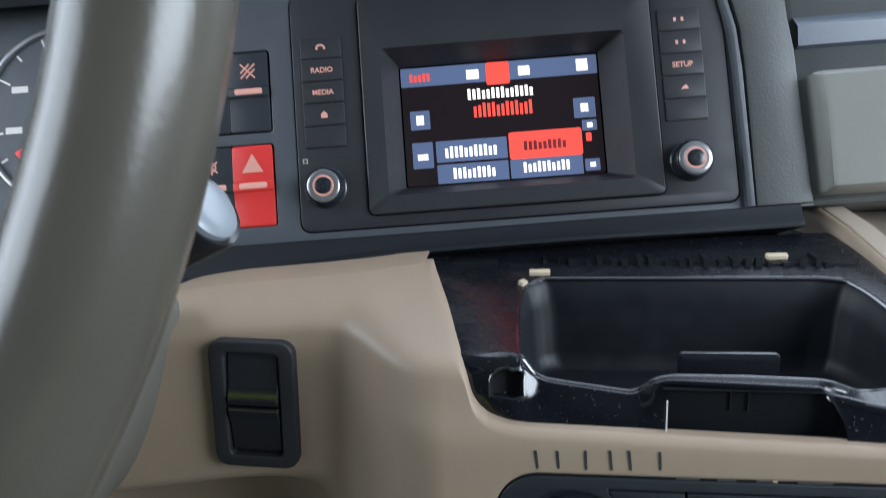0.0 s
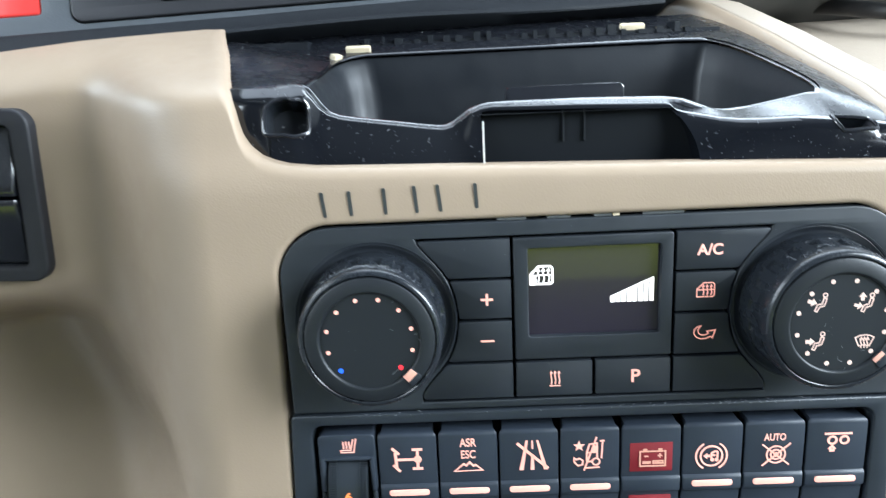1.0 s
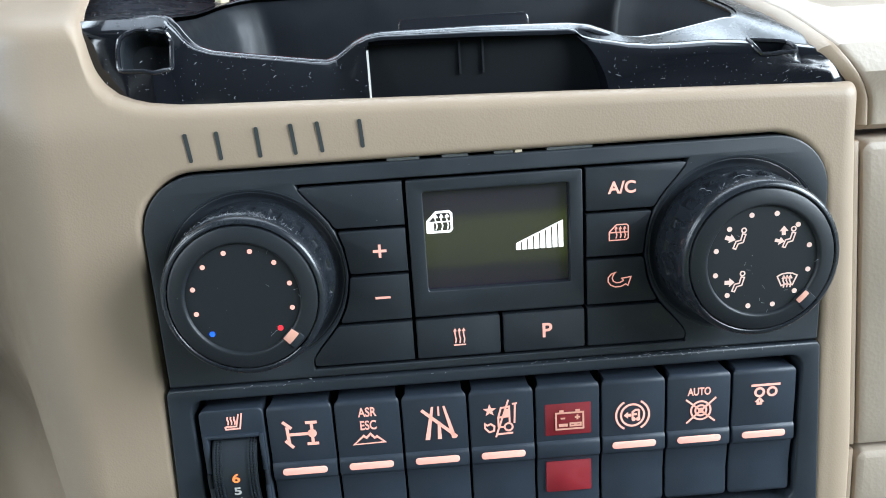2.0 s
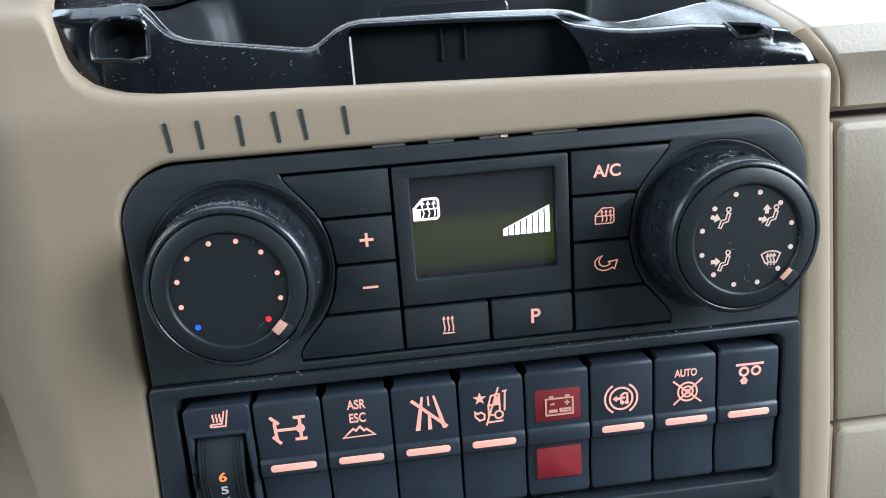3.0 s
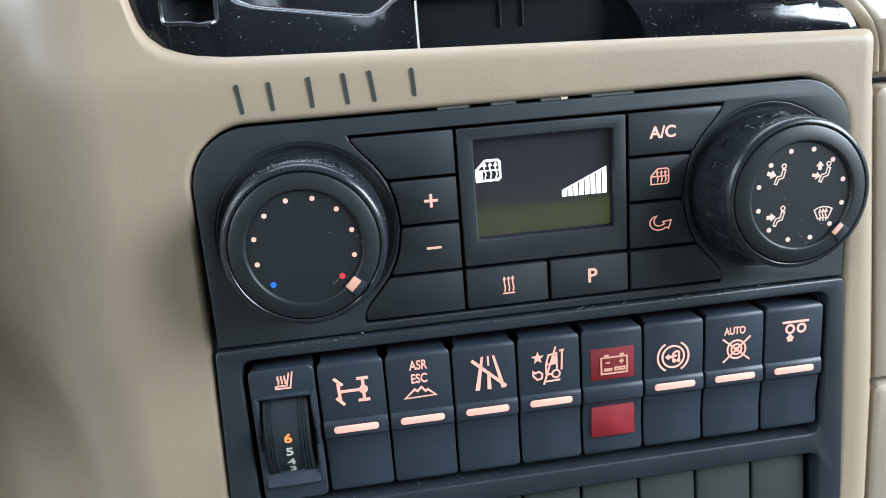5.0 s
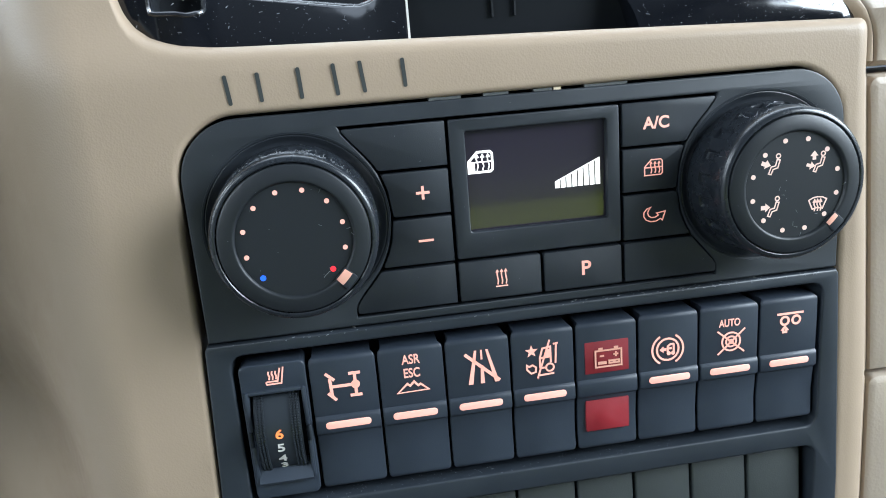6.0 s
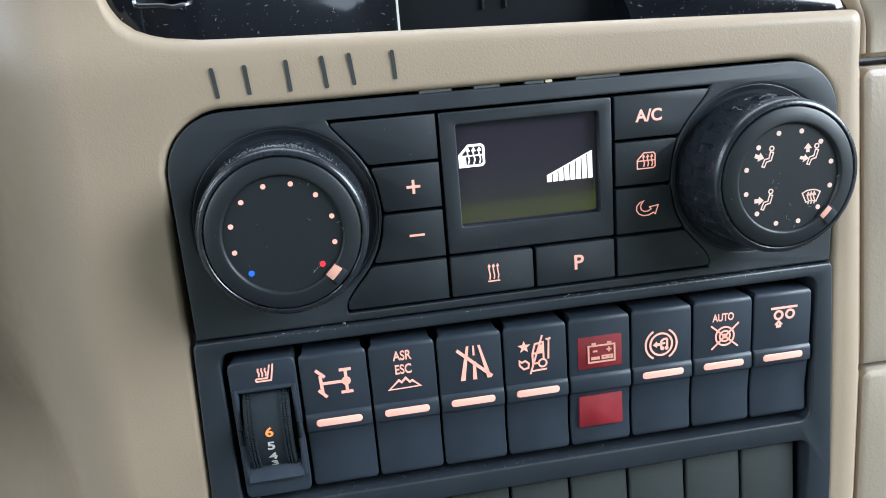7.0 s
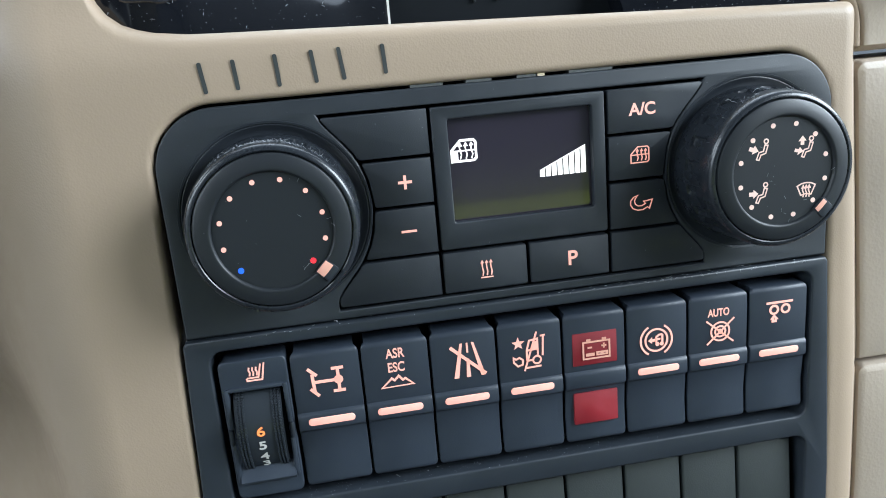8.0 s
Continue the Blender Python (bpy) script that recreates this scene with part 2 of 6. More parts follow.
def drawing(lines=(), fills=(), discs=(), w=0.0006, z0=0.0, z1=0.00012, k=1.0, o=(0, 0)):
    """A printed symbol in millimetres: lines (points, closed), filled outlines and discs."""
    bm = bmesh.new()
    f = lambda p: (o[0] + p[0] * 0.001 * k, o[1] + p[1] * 0.001 * k)
    for pts, closed in lines:
        ribbon(bm, [f(p) for p in pts], w, z0, z1, closed)
    for pts in fills:
        prism(bm, [f(p) for p in pts], z0, z1, base=False)
    for x, y, r in discs:
        prism(bm, circle(*f((x, y)), r * 0.001 * k, 16), z0, z1, base=False)
    return bm


def lettering(words, size, x, y, z=0.0, thick=0.0001, align="CENTER", bold=0.0):
    bm = bmesh.new()
    cu = bpy.data.curves.new("words", "FONT")
    cu.body, cu.size, cu.align_x, cu.align_y = words, size, align, "CENTER"
    cu.extrude, cu.offset = thick, bold
    ob = bpy.data.objects.new("words", cu)
    me = bpy.data.meshes.new_from_object(ob)
    bm.from_mesh(me)
    bmesh.ops.translate(bm, verts=bm.verts, vec=(x, y, z))
    bpy.data.objects.remove(ob)
    bpy.data.curves.remove(cu)
    bpy.data.meshes.remove(me)
    return bm


def arc(cx, cy, r, a0, a1, n=14):
    return [(cx + r * math.cos(radians(a0 + (a1 - a0) * i / n)), cy + r * math.sin(radians(a0 + (a1 - a0) * i / n))) for i in range(n + 1)]


def tube(bm, pts, r, n=16, cap=True):
    pts = [Vector(p) for p in pts]
    rad = r if callable(r) else (lambda i: r)
    up, rings = Vector((0, 0, 1)), []
    for i, p in enumerate(pts):
        d = (pts[min(i + 1, len(pts) - 1)] - pts[max(i - 1, 0)]).normalized()
        s = d.cross(up)
        s = s.normalized() if s.length > 1e-4 else Vector((1, 0, 0))
        t = s.cross(d)
        rings.append([bm.verts.new(p + (s * math.cos(2 * math.pi * j / n) + t * math.sin(2 * math.pi * j / n)) * rad(i)) for j in range(n)])
    for a, b in zip(rings, rings[1:]):
        for j in range(n):
            bm.faces.new((a[j], a[(j + 1) % n], b[(j + 1) % n], b[j]))
    if cap:
        bm.faces.new(rings[0][::-1])
        bm.faces.new(rings[-1])
    return bm


def box(bm, lo, hi):
    v = [bm.verts.new((x, y, z)) for z in (lo[2], hi[2]) for y in (lo[1], hi[1]) for x in (lo[0], hi[0])]
    for f in ((0, 2, 3, 1), (4, 5, 7, 6), (0, 1, 5, 4), (2, 6, 7, 3), (0, 4, 6, 2), (1, 3, 7, 5)):
        bm.faces.new([v[i] for i in f])
    return bm


def smooth01(t):
    t = min(1.0, max(0.0, t))
    return t * t * (3 - 2 * t)


def smax(a, b, k):
    h = max(k - abs(a - b), 0) / k
    return max(a, b) + h * h * k / 4


def lerp_curve(pts, x):
    """Height of a broken line of (x, value) points, eased between them."""
    if x <= pts[0][0]:
        return pts[0][1]
    for (a, va), (b, vb) in zip(pts, pts[1:]):
        if x <= b:
            return va + (vb - va) * (x - a) / (b - a)
    return pts[-1][1]


# ---- the cab round the dashboard ----
def cab():
    def wall(name, loops, t, m, label, material=CABIN, kind="structure"):
        ob = part(name, plate(loops, 0, t), material, None, label, smooth=False, m=m)
        return tagged(ob, label, "wall", kind=kind)

    rect = lambda a, b, c, d: [(a, b), (c, b), (c, d), (a, d)]
    bm = box(bmesh.new(), (-1.25, -1.5, -0.06), (1.3, 0.85, 0.0))
    tagged(part("floor", bm, FLOORMAT, smooth=False), "dark rubber cab floor", "floor", kind="structure")
    roof = plate([rect(-1.25, -1.5, 1.3, 0.85), rect(-0.80, 0.08, 0.80, 0.81)], 2.3, 2.35)
    tagged(part("ceiling", roof, LINING, smooth=False), "grey fabric cab roof lining with an assumed hatch opening", "ceiling", kind="structure")
    wall("wall_back", [rect(-1.25, 0, 1.3, 2.3)], 0.05, pose(0, -1.5, 0, 90), "dark padded rear cab wall", REARWALL)
    wall("wall_left", [rect(-1.5, 0, 0.85, 2.3), rect(-0.95, 1.0, 0.55, 1.7)], 0.05, pose(-1.25, 0, 0, 90, 0, 90), "pale door wall with side window opening")
    wall("wall_right", [rect(-1.5, 0, 0.85, 2.3), rect(-0.95, 1.0, 0.55, 1.7)], 0.05, pose(1.25, 0, 0, 90, 0, 90), "pale door wall with side window opening")
    wall("wall_front", [rect(-1.25, 0, 1.3, 2.3), rect(-1.15, 1.12, 1.2, 2.18)], 0.05, pose(0, 0.85, 0, 90), "dark bulkhead with windscreen opening", DASH)
    # unseen block behind the seats, added to give the display glass its green reflection
    bunk = thing("bunk", pose(0, -1.2, 0), "unseen block added for the green reflection in the display", "bunk")
    bm = bmesh.new()
    prism(bm, rrect(-1.2, -0.25, 1.24, 0.20, 0.04), 0.525, 0.617, 0.01)
    part("reflected_green", bm, REFLECTED_GREEN, bunk, "yellow green face reflected in the display")
    bm = bmesh.new()
    prism(bm, rrect(-1.2, -0.25, 1.24, 0.203, 0.04), 0.6175, 0.634, 0.006)
    part("reflected_dark", bm, REARWALL, bunk, "dark slab that ends the green reflection")
    bm = box(bmesh.new(), (-1.2, -0.25, 0.0), (1.24, 0.17, 0.523))
    part("base", bm, REARWALL, bunk, "dark block below the green face", smooth=False)
    bm = box(bmesh.new(), (-400, -400, -1.3), (400, 400, -1.2))
    tagged(part("ground", bm, GROUND, smooth=False), "grey paved yard outside the cab", "ground", kind="structure")


cab()

# ---- beige lower dashboard ----
PX, PTOP, PR = 0.1080, 0.8527, 0.0190
TOP_EDGE = [(-0.42, 0.885), (-0.376, 0.8874), (-0.335, 0.890), (-0.320, 0.896), (-0.306, 0.9055), (-0.292, 0.9105), (-0.2767, 0.9135), (-0.2558, 0.9166), (-0.201, 0.9212), (-0.152, 0.9240), (-0.1460, 0.9240), (-0.1443, 0.9222), (-0.1407, 0.9185), (-0.1345, 0.9122), (-0.1300, 0.9068), (-0.1254, 0.9014), (-0.1224, 0.8972), (-0.1207, 0.8935), (-0.1196, 0.8890), (-0.1180, 0.8840), (-0.1155, 0.8800), (-0.1115, 0.8768), (-0.1070, 0.8750), (-0.1020, 0.8737), (-0.0930, 0.8726), (-0.0838, 0.8722), (0.021, 0.8692), (0.1165, 0.8662)]
LEAN_BACK = [(0.862, 0.0), (0.868, 0.001), (0.8745, 0.005), (0.8795, 0.0085), (0.8875, 0.0120), (0.8925, 0.0142), (0.897, 0.0165), (0.9005, 0.0240), (0.905, 0.0400), (0.918, 0.078), (0.924, 0.097), (0.932, 0.125)]


def opening_gap(x, z):
    """Distance from the edge of the rounded opening that holds the climate panel."""
    dx, dz = abs(x) - (PX - PR), z - (PTOP - PR)
    if dx > 0 and dz > 0:
        return math.hypot(dx, dz) - PR
    return max(dx, dz) - PR


def curl_in(d, r):
    """How far a rounded edge has turned back at a distance d from it."""
    return r * (1 - math.sqrt(max(0.0, 1 - (1 - max(d, 0.0) / r) ** 2))) if d < r else 0.0


def soft_lean(z):
    return sum(lerp_curve(LEAN_BACK, z + k * 0.0012) for k in range(-3, 4)) / 7


def beige_depth(x, z):
    cheek = 0.056 * smooth01((-0.130 - x) / 0.062)
    under = 0.8235 + 0.17 * (x + 0.228)
    knee = 0.070 * smooth01((min(-0.146, -0.176 + 0.4 * (0.81 - z)) - x) / 0.095) * smooth01((under - z) / 0.034)
    lean = soft_lean(z + (max(0.0, 0.921 - lerp_curve(TOP_EDGE, x)) if x < -0.152 else 0.0))
    lean *= 1 - 0.05 * smooth01((-0.150 - x) / 0.04)
    y = smax(cheek + knee, lean, 0.036) - 0.009
    d = lerp_curve(TOP_EDGE, x) - z
    if x > -0.15:
        y += curl_in(d, 0.004)
    return y + curl_in(0.1165 - x, 0.005) + 0.9 * curl_in(opening_gap(x, z), 0.0020)


# the opening spreads a little towards its foot, and the strip beside it leans outwards
FLARE = [(0.66, 0.0040), (0.72, 0.0034), (0.785, 0.0012), (0.83, 0.0)]
STRIP_EDGE = [(0.50, 0.1258), (0.684, 0.1253), (0.740, 0.1241), (0.792, 0.1207), (0.849, 0.1168), (0.866, 0.1165)]


def beige_shell(name):
    def spread(x, z):
        f = lerp_curve(FLARE, z)
        if name == "driver_side_panel":
            return x - (f + 0.0006 * smooth01((0.835 - z) / 0.02)) * smooth01((x + 0.165) / 0.05)
        if name == "console_side_strip":
            k = (x - PX) / (0.1165 - PX)
            return (PX - 0.0015 + f) * (1 - k) + lerp_curve(STRIP_EDGE, z) * k
        return x - 0.0015 * smooth01((x - 0.06) / 0.04)

    def sheet(xs, low, high, rows, ease):
        bm = bmesh.new()
        grid = []
        for x in xs:
            a, b = low(x), high(x)
            col = []
            for j in range(rows + 1):
                z = a + (b - a) * ease(j / rows)
                col.append(bm.verts.new((spread(x, z), beige_depth(x, z), z)))
            grid.append(col)
        for a, b in zip(grid, grid[1:]):
            for j in range(rows):
                bm.faces.new((a[j], b[j], b[j + 1], a[j + 1]))
        for rim, depth in (([c[-1] for c in grid], 0.005 if name == "console_top_strip" else 0.03), ([c[0] for c in grid], 0.012), (grid[0], 0.012), (grid[-1], 0.012)):
            back = [bm.verts.new(v.co + Vector((0, min(depth, 0.006) if depth > 0.02 and v.co.x > -0.15 else depth, 0))) for v in rim]
            for k in range(len(rim) - 1):
                bm.faces.new((rim[k], rim[k + 1], back[k + 1], back[k]))
        return part(name, bm, BEIGE, dashboard)

    top = lambda x: lerp_curve(TOP_EDGE, x)

    def panel_top(x):
        c = PX - PR
        if abs(x) <= c:
            return PTOP
        return PTOP - PR + math.sqrt(max(0, PR ** 2 - (abs(x) - c) ** 2))

    lin = lambda a, b, n: [a + (b - a) * i / n for i in range(n + 1)]
    up = lambda v: 1 - (1 - v) ** 1.8
    both = lambda v: 0.5 - 0.5 * math.cos(math.pi * v)
    if name == "driver_side_panel":
        sheet(lin(-0.42, -0.152, 66) + lin(-0.1505, -0.1130, 50) + lin(-0.1125, -PX, 26), lambda x: 0.50, top, 150, up)
    elif name == "console_top_strip":
        sheet(lin(-PX, -PX + PR, 22) + lin(-PX + PR + 0.002, PX - PR - 0.002, 60) + lin(PX - PR, PX, 22), panel_top, top, 40, both)
    else:
        sheet(lin(PX, 0.1165, 26), lambda x: 0.50, top, 60, up)


dashboard = thing("lower_dashboard", pose(0, 0, 0), "beige moulded plastic lower dashboard and console surround", "dashboard")
for name in ("driver_side_panel", "console_top_strip", "console_side_strip"):
    beige_shell(name)


def passenger_shelf(steps):
    """The rounded nose beside the console, which runs back as a rail along the tray."""
    bm = bmesh.new()
    prof = [(0.040, 0.8490, 0.1205), (0.016, 0.8495, 0.1205), (0.0125, 0.8515, 0.1200), (0.0115, 0.860, 0.1188), (0.0090, 0.8645, 0.1158), (0.0066, 0.8689, 0.1119), (0.0074, 0.8735, 0.1087), (0.0092, 0.8778, 0.1056), (0.0160, 0.8813, 0.1043), (0.027, 0.8851, 0.1047),
            (0.040, 0.8897, 0.1046), (0.075, 0.8995, 0.1022), (0.105, 0.911, 0.0955), (0.155, 0.928, 0.0835), (0.22, 0.940, 0.072), (0.30, 0.948, 0.066)]
    grid = []
    for y, z, xl in prof:
        row = []
        for d in steps:
            r, e = 0.006, abs(d - 0.0068)
            k = r * (1 - math.sqrt(max(0, 1 - (1 - min(d, r) / r) ** 2))) + (0.0012 * (1 - e / 0.0012) ** 2 if e < 0.0012 else 0)
            lean = smooth01((z - 0.860) / 0.03)
            bowl = 0.024 * smooth01((d - 0.020) / 0.012) * smooth01((y - 0.045) / 0.035)
            row.append(bm.verts.new((xl + d, y + k * (1 - lean), z - k * lean - bowl)))
        grid.append(row)
    for a, b in zip(grid, grid[1:]):
        for j in range(len(steps) - 1):
            bm.faces.new((a[j], b[j], b[j + 1], a[j + 1]))
    left = [row[0] for row in grid]
    low = [bm.verts.new((v.co.x, v.co.y + 0.012, max(v.co.z - 0.02, 0.8492))) for v in left]
    for i in range(len(left) - 1):
        bm.faces.new((left[i], left[i + 1], low[i + 1], low[i]))
    return bm


shelf = thing("passenger_shelf", pose(0, 0, 0), "pale beige moulded shelf with a rounded nose beside the tray", "dashboard shelf")
part("rail", passenger_shelf([0, 0.0003, 0.0008, 0.0015, 0.0025, 0.004, 0.0055, 0.0061, 0.0065, 0.0068]), BEIGE, shelf, "rounded beige rail along the tray")
part("shelf_top", passenger_shelf([0.0068, 0.0071, 0.0075, 0.008, 0.0095, 0.013, 0.0185, 0.0205, 0.0225, 0.025, 0.0275, 0.030, 0.0325, 0.04, 0.06, 0.09, 0.14, 0.2, 0.35]), BEIGE_PALE, shelf)


def side_panel(z0, z1, label):
    ob = thing("side_panel", FACING, label, "panel", "panels beside the console")
    edge = lambda z, d: lerp_curve(STRIP_EDGE, z) + d
    zs = [z0 + (z1 - z0) * i / 10 for i in range(11)]
    bm = bmesh.new()
    prism(bm, [(edge(z, 0.0012), z) for z in zs] + [(edge(z, 0.0056), z) for z in zs[::-1]], -0.05, -0.0098, 0.0012)
    part("edge_strip", bm, BEIGE, ob, "narrow beige edge strip")
    bm = bmesh.new()
    corner = arc(edge(z1, 0.0058) + 0.004, z1 - 0.004, 0.004, 180, 90, 6)
    prism(bm, [(edge(z, 0.0058), z) for z in zs if z < z1 - 0.004] + corner + [(0.50, z1), (0.50, z0)], -0.05, -0.0088, 0.0030)
    part("panel_face", bm, BEIGE_PALE, ob)
    return ob


FACING = pose(0, 0, 0, 90)
side_panel(0.7355, 0.8468, "pale beige side panel below the shelf nose")
side_panel(0.50, 0.7337, "pale beige lower side panel")


# ---- glossy storage tray ----
CREST = [(-0.1262, 0.9006), (-0.1000, 0.9000), (-0.0968, 0.8990), (-0.0944, 0.8958), (-0.0920, 0.8922), (-0.0890, 0.8896), (-0.0850, 0.8881), (-0.0790, 0.8871), (-0.0530, 0.8834), (-0.0485, 0.8829), (-0.0450, 0.8838), (-0.0420, 0.8858), (-0.0385, 0.8882), (-0.0350, 0.8897), (-0.031, 0.8903),
         (0.0, 0.8902), (0.030, 0.8893), (0.0365, 0.8884), (0.0425, 0.8862), (0.0485, 0.8844), (0.0545, 0.8838), (0.062, 0.8843), (0.074, 0.8864), (0.084, 0.8882), (0.1185, 0.8882)]
def crest_y(x):
    return lerp_curve([(0.045, 0.0215), (0.060, 0.0250), (0.087, 0.0270)], x)


def crest_z(x):
    return lerp_curve(CREST, x)


# the rounded shoulder between the steep front and the deck: x, depth, drop below the crest, radius
SHOULDER = [(-0.130, 0.0138, 0.0052, 0.0030), (-0.1000, 0.0140, 0.0052, 0.0030), (-0.0950, 0.0188, 0.0014, 0.0018), (-0.0880, 0.0198, 0.0007, 0.0010), (-0.042, 0.0199, 0.0007, 0.0010), (-0.036, 0.0195, 0.0009, 0.0011), (0.0, 0.0180, 0.0014, 0.0014), (0.032, 0.0176, 0.0016, 0.0015),
            (0.042, 0.0160, 0.0024, 0.0028), (0.0545, 0.0118, 0.0030, 0.0040), (0.062, 0.0106, 0.0038, 0.0046), (0.074, 0.0099, 0.0058, 0.0050), (0.084, 0.0096, 0.0084, 0.0050), (0.1185, 0.0092, 0.0, 0.0048)]


def shoulder(x):
    """Depth, height and radius of the shoulder."""
    col = lambda k: lerp_curve([(s[0], s[k]) for s in SHOULDER], x)
    z = crest_z(x) - col(2) if x <= 0.084 else lerp_curve([(0.084, 0.8798), (0.095, 0.8788), (0.105, 0.8772), (0.1185, 0.8750)], x)
    return col(1), z, col(3)


def deck_dir(x):
    k = smooth01((x + 0.099) / 0.006)
    return Vector((0, 0.82 + 0.15 * k, 0.57 - 0.33 * k)).normalized()


def soft(pts, n=2):
    for _ in range(n):
        out = [pts[0]]
        for a, b in zip(pts, pts[1:]):
            out += [tuple(0.75 * p + 0.25 * q for p, q in zip(a, b)), tuple(0.25 * p + 0.75 * q for p, q in zip(a, b))]
        pts = out + [pts[-1]]
    return pts


def resample(pts, n):
    pts = [Vector(p) for p in pts]
    d = [0.0]
    for a, b in zip(pts, pts[1:]):
        d.append(d[-1] + (b - a).length)
    out = []
    for i in range(n + 1):
        s = d[-1] * i / n
        k = max(j for j in range(len(d) - 1) if d[j] <= s + 1e-12)
        w = (s - d[k]) / max(1e-9, d[k + 1] - d[k])
        out.append(pts[k].lerp(pts[k + 1], min(1, w)))
    return out


POCKET_L, POCKET_R = -0.0345, 0.0395


def tray_loops():
    """The basin's edge and the outer edge of the deck round it, point by point."""
    nf, ns, nb = 96, 44, 60
    xs = [-0.0985 + 0.1855 * i / nf for i in range(nf + 1)]
    front_in = [Vector((x, crest_y(x), crest_z(x))) for x in xs]
    front_out = [front_face_point(x, 1.0) for x in xs]
    ahead = lambda a, b: [tuple(front_face_point(a + (b - a) * i / 6, 1.0)) for i in range(7)]
    right_in = resample(soft([(0.087, 0.0270, 0.8882), (0.0908, 0.0335, 0.8908), (0.0890, 0.054, 0.8965), (0.080, 0.090, 0.9070), (0.072, 0.105, 0.9105)]), ns)
    right_out = resample(soft(ahead(0.087, FX1) + [(0.1135, 0.026, 0.8800), (0.1095, 0.034, 0.8840), (0.1085, 0.046, 0.8882), (0.1055, 0.080, 0.8975), (0.094, 0.125, 0.9145), (0.080, 0.158, 0.9235)]), ns)
    back_in = resample([(0.072, 0.105, 0.9105), (0.06, 0.1075, 0.911), (-0.085, 0.1075, 0.911), (-0.092, 0.104, 0.910)], nb)
    back_out = resample([(0.080, 0.158, 0.9235), (-0.154, 0.135, 0.9205)], nb)
    left_in = resample(soft([(-0.092, 0.104, 0.910), (-0.0985, 0.097, 0.908), (-0.1000, 0.07, 0.9035), (-0.0995, 0.045, 0.9015), tuple(front_in[0])]), ns)
    left_out = resample(soft([(-0.154, 0.135, 0.9205), (-0.1510, 0.098, 0.9190), (-0.1400, 0.066, 0.9085), (-0.1330, 0.046, 0.9020)] + ahead(FX0, -0.0985)), ns)
    inner = front_in[:-1] + right_in[:-1] + back_in[:-1] + left_in[:-1]
    outer = front_out[:-1] + right_out[:-1] + back_out[:-1] + left_out[:-1]
    return inner, outer, nf


FACE_ROWS, STEEP = 24, 0.72
FX0, FX1 = -0.1278, 0.1165


def corner_sink(x):
    """How far the front falls back towards its two ends."""
    return 0.0045 * max(0.0, (-0.112 - x) / 0.016) ** 2 + 0.003 * max(0.0, (x - 0.110) / 0.0065) ** 2



def front_face_point(x, w):
    """The tray's front, from the beige edge (w = 0) up the steep face and round the shoulder (w = 1)."""
    z0 = lerp_curve([(-0.1300, 0.8790), (-0.1150, 0.8775), (-0.1090, 0.8738), (-0.0985, 0.8712), (-0.0838, 0.8703), (0.021, 0.8674), (0.1185, 0.8644)], x)
    y0 = (0.0084 if x < 0.03 else 0.0070) + 0.7 * max(0.0, lerp_curve(LEAN_BACK, z0) - 0.002)
    y1, z1, r = shoulder(x)
    sink = corner_sink(x)
    foot, c = Vector((0, y0 + sink * (0.3 if x < 0 else 1.0), z0)), Vector((0, y1 + sink, z1))
    up = (c - foot).normalized()
    a, b = c - up * r, c + deck_dir(x) * r
    if w < STEEP:
        p = foot.lerp(a, w / STEEP) + Vector((0, -0.0005 * math.sin(math.pi * w / STEEP), 0))
    else:
        u = min(1.0, (w - STEEP) / (0.9 - STEEP))
        flat = 0.0042 * (1 - smooth01((x + 0.100) / 0.005))
        p = a * (1 - u) ** 2 + c * 2 * u * (1 - u) + b * u * u + deck_dir(x) * flat * max(0.0, (w - 0.9) / 0.1)
    p.x = x - 0.0052 * min(1.0, w / STEEP) ** 2.2 * math.exp(-((x - POCKET_R) / 0.006) ** 2)
    return p


def face_w(x, z):
    lo, hi = 0.0, 1.0
    for _ in range(30):
        mid = (lo + hi) / 2
        lo, hi = (mid, hi) if front_face_point(x, mid).z < z else (lo, mid)
    return lo


# openings of the two small wells, anticlockwise from the lower corner, in x and z
WELLS = ([(-0.1104, 0.8838), (-0.1030, 0.8832), (-0.0962, 0.8829), (-0.0952, 0.8838), (-0.0952, 0.8920), (-0.0962, 0.8938), (-0.0985, 0.8950), (-0.1020, 0.8956), (-0.1050, 0.8955), (-0.1078, 0.8946), (-0.1098, 0.8928), (-0.1106, 0.8900), (-0.1106, 0.8848)],
         [(0.0882, 0.8762), (0.0920, 0.8761), (0.0995, 0.8764), (0.0999, 0.8771), (0.0972, 0.8803), (0.0937, 0.8823), (0.0903, 0.8830), (0.0866, 0.8827), (0.0855, 0.8816), (0.0862, 0.8788)])


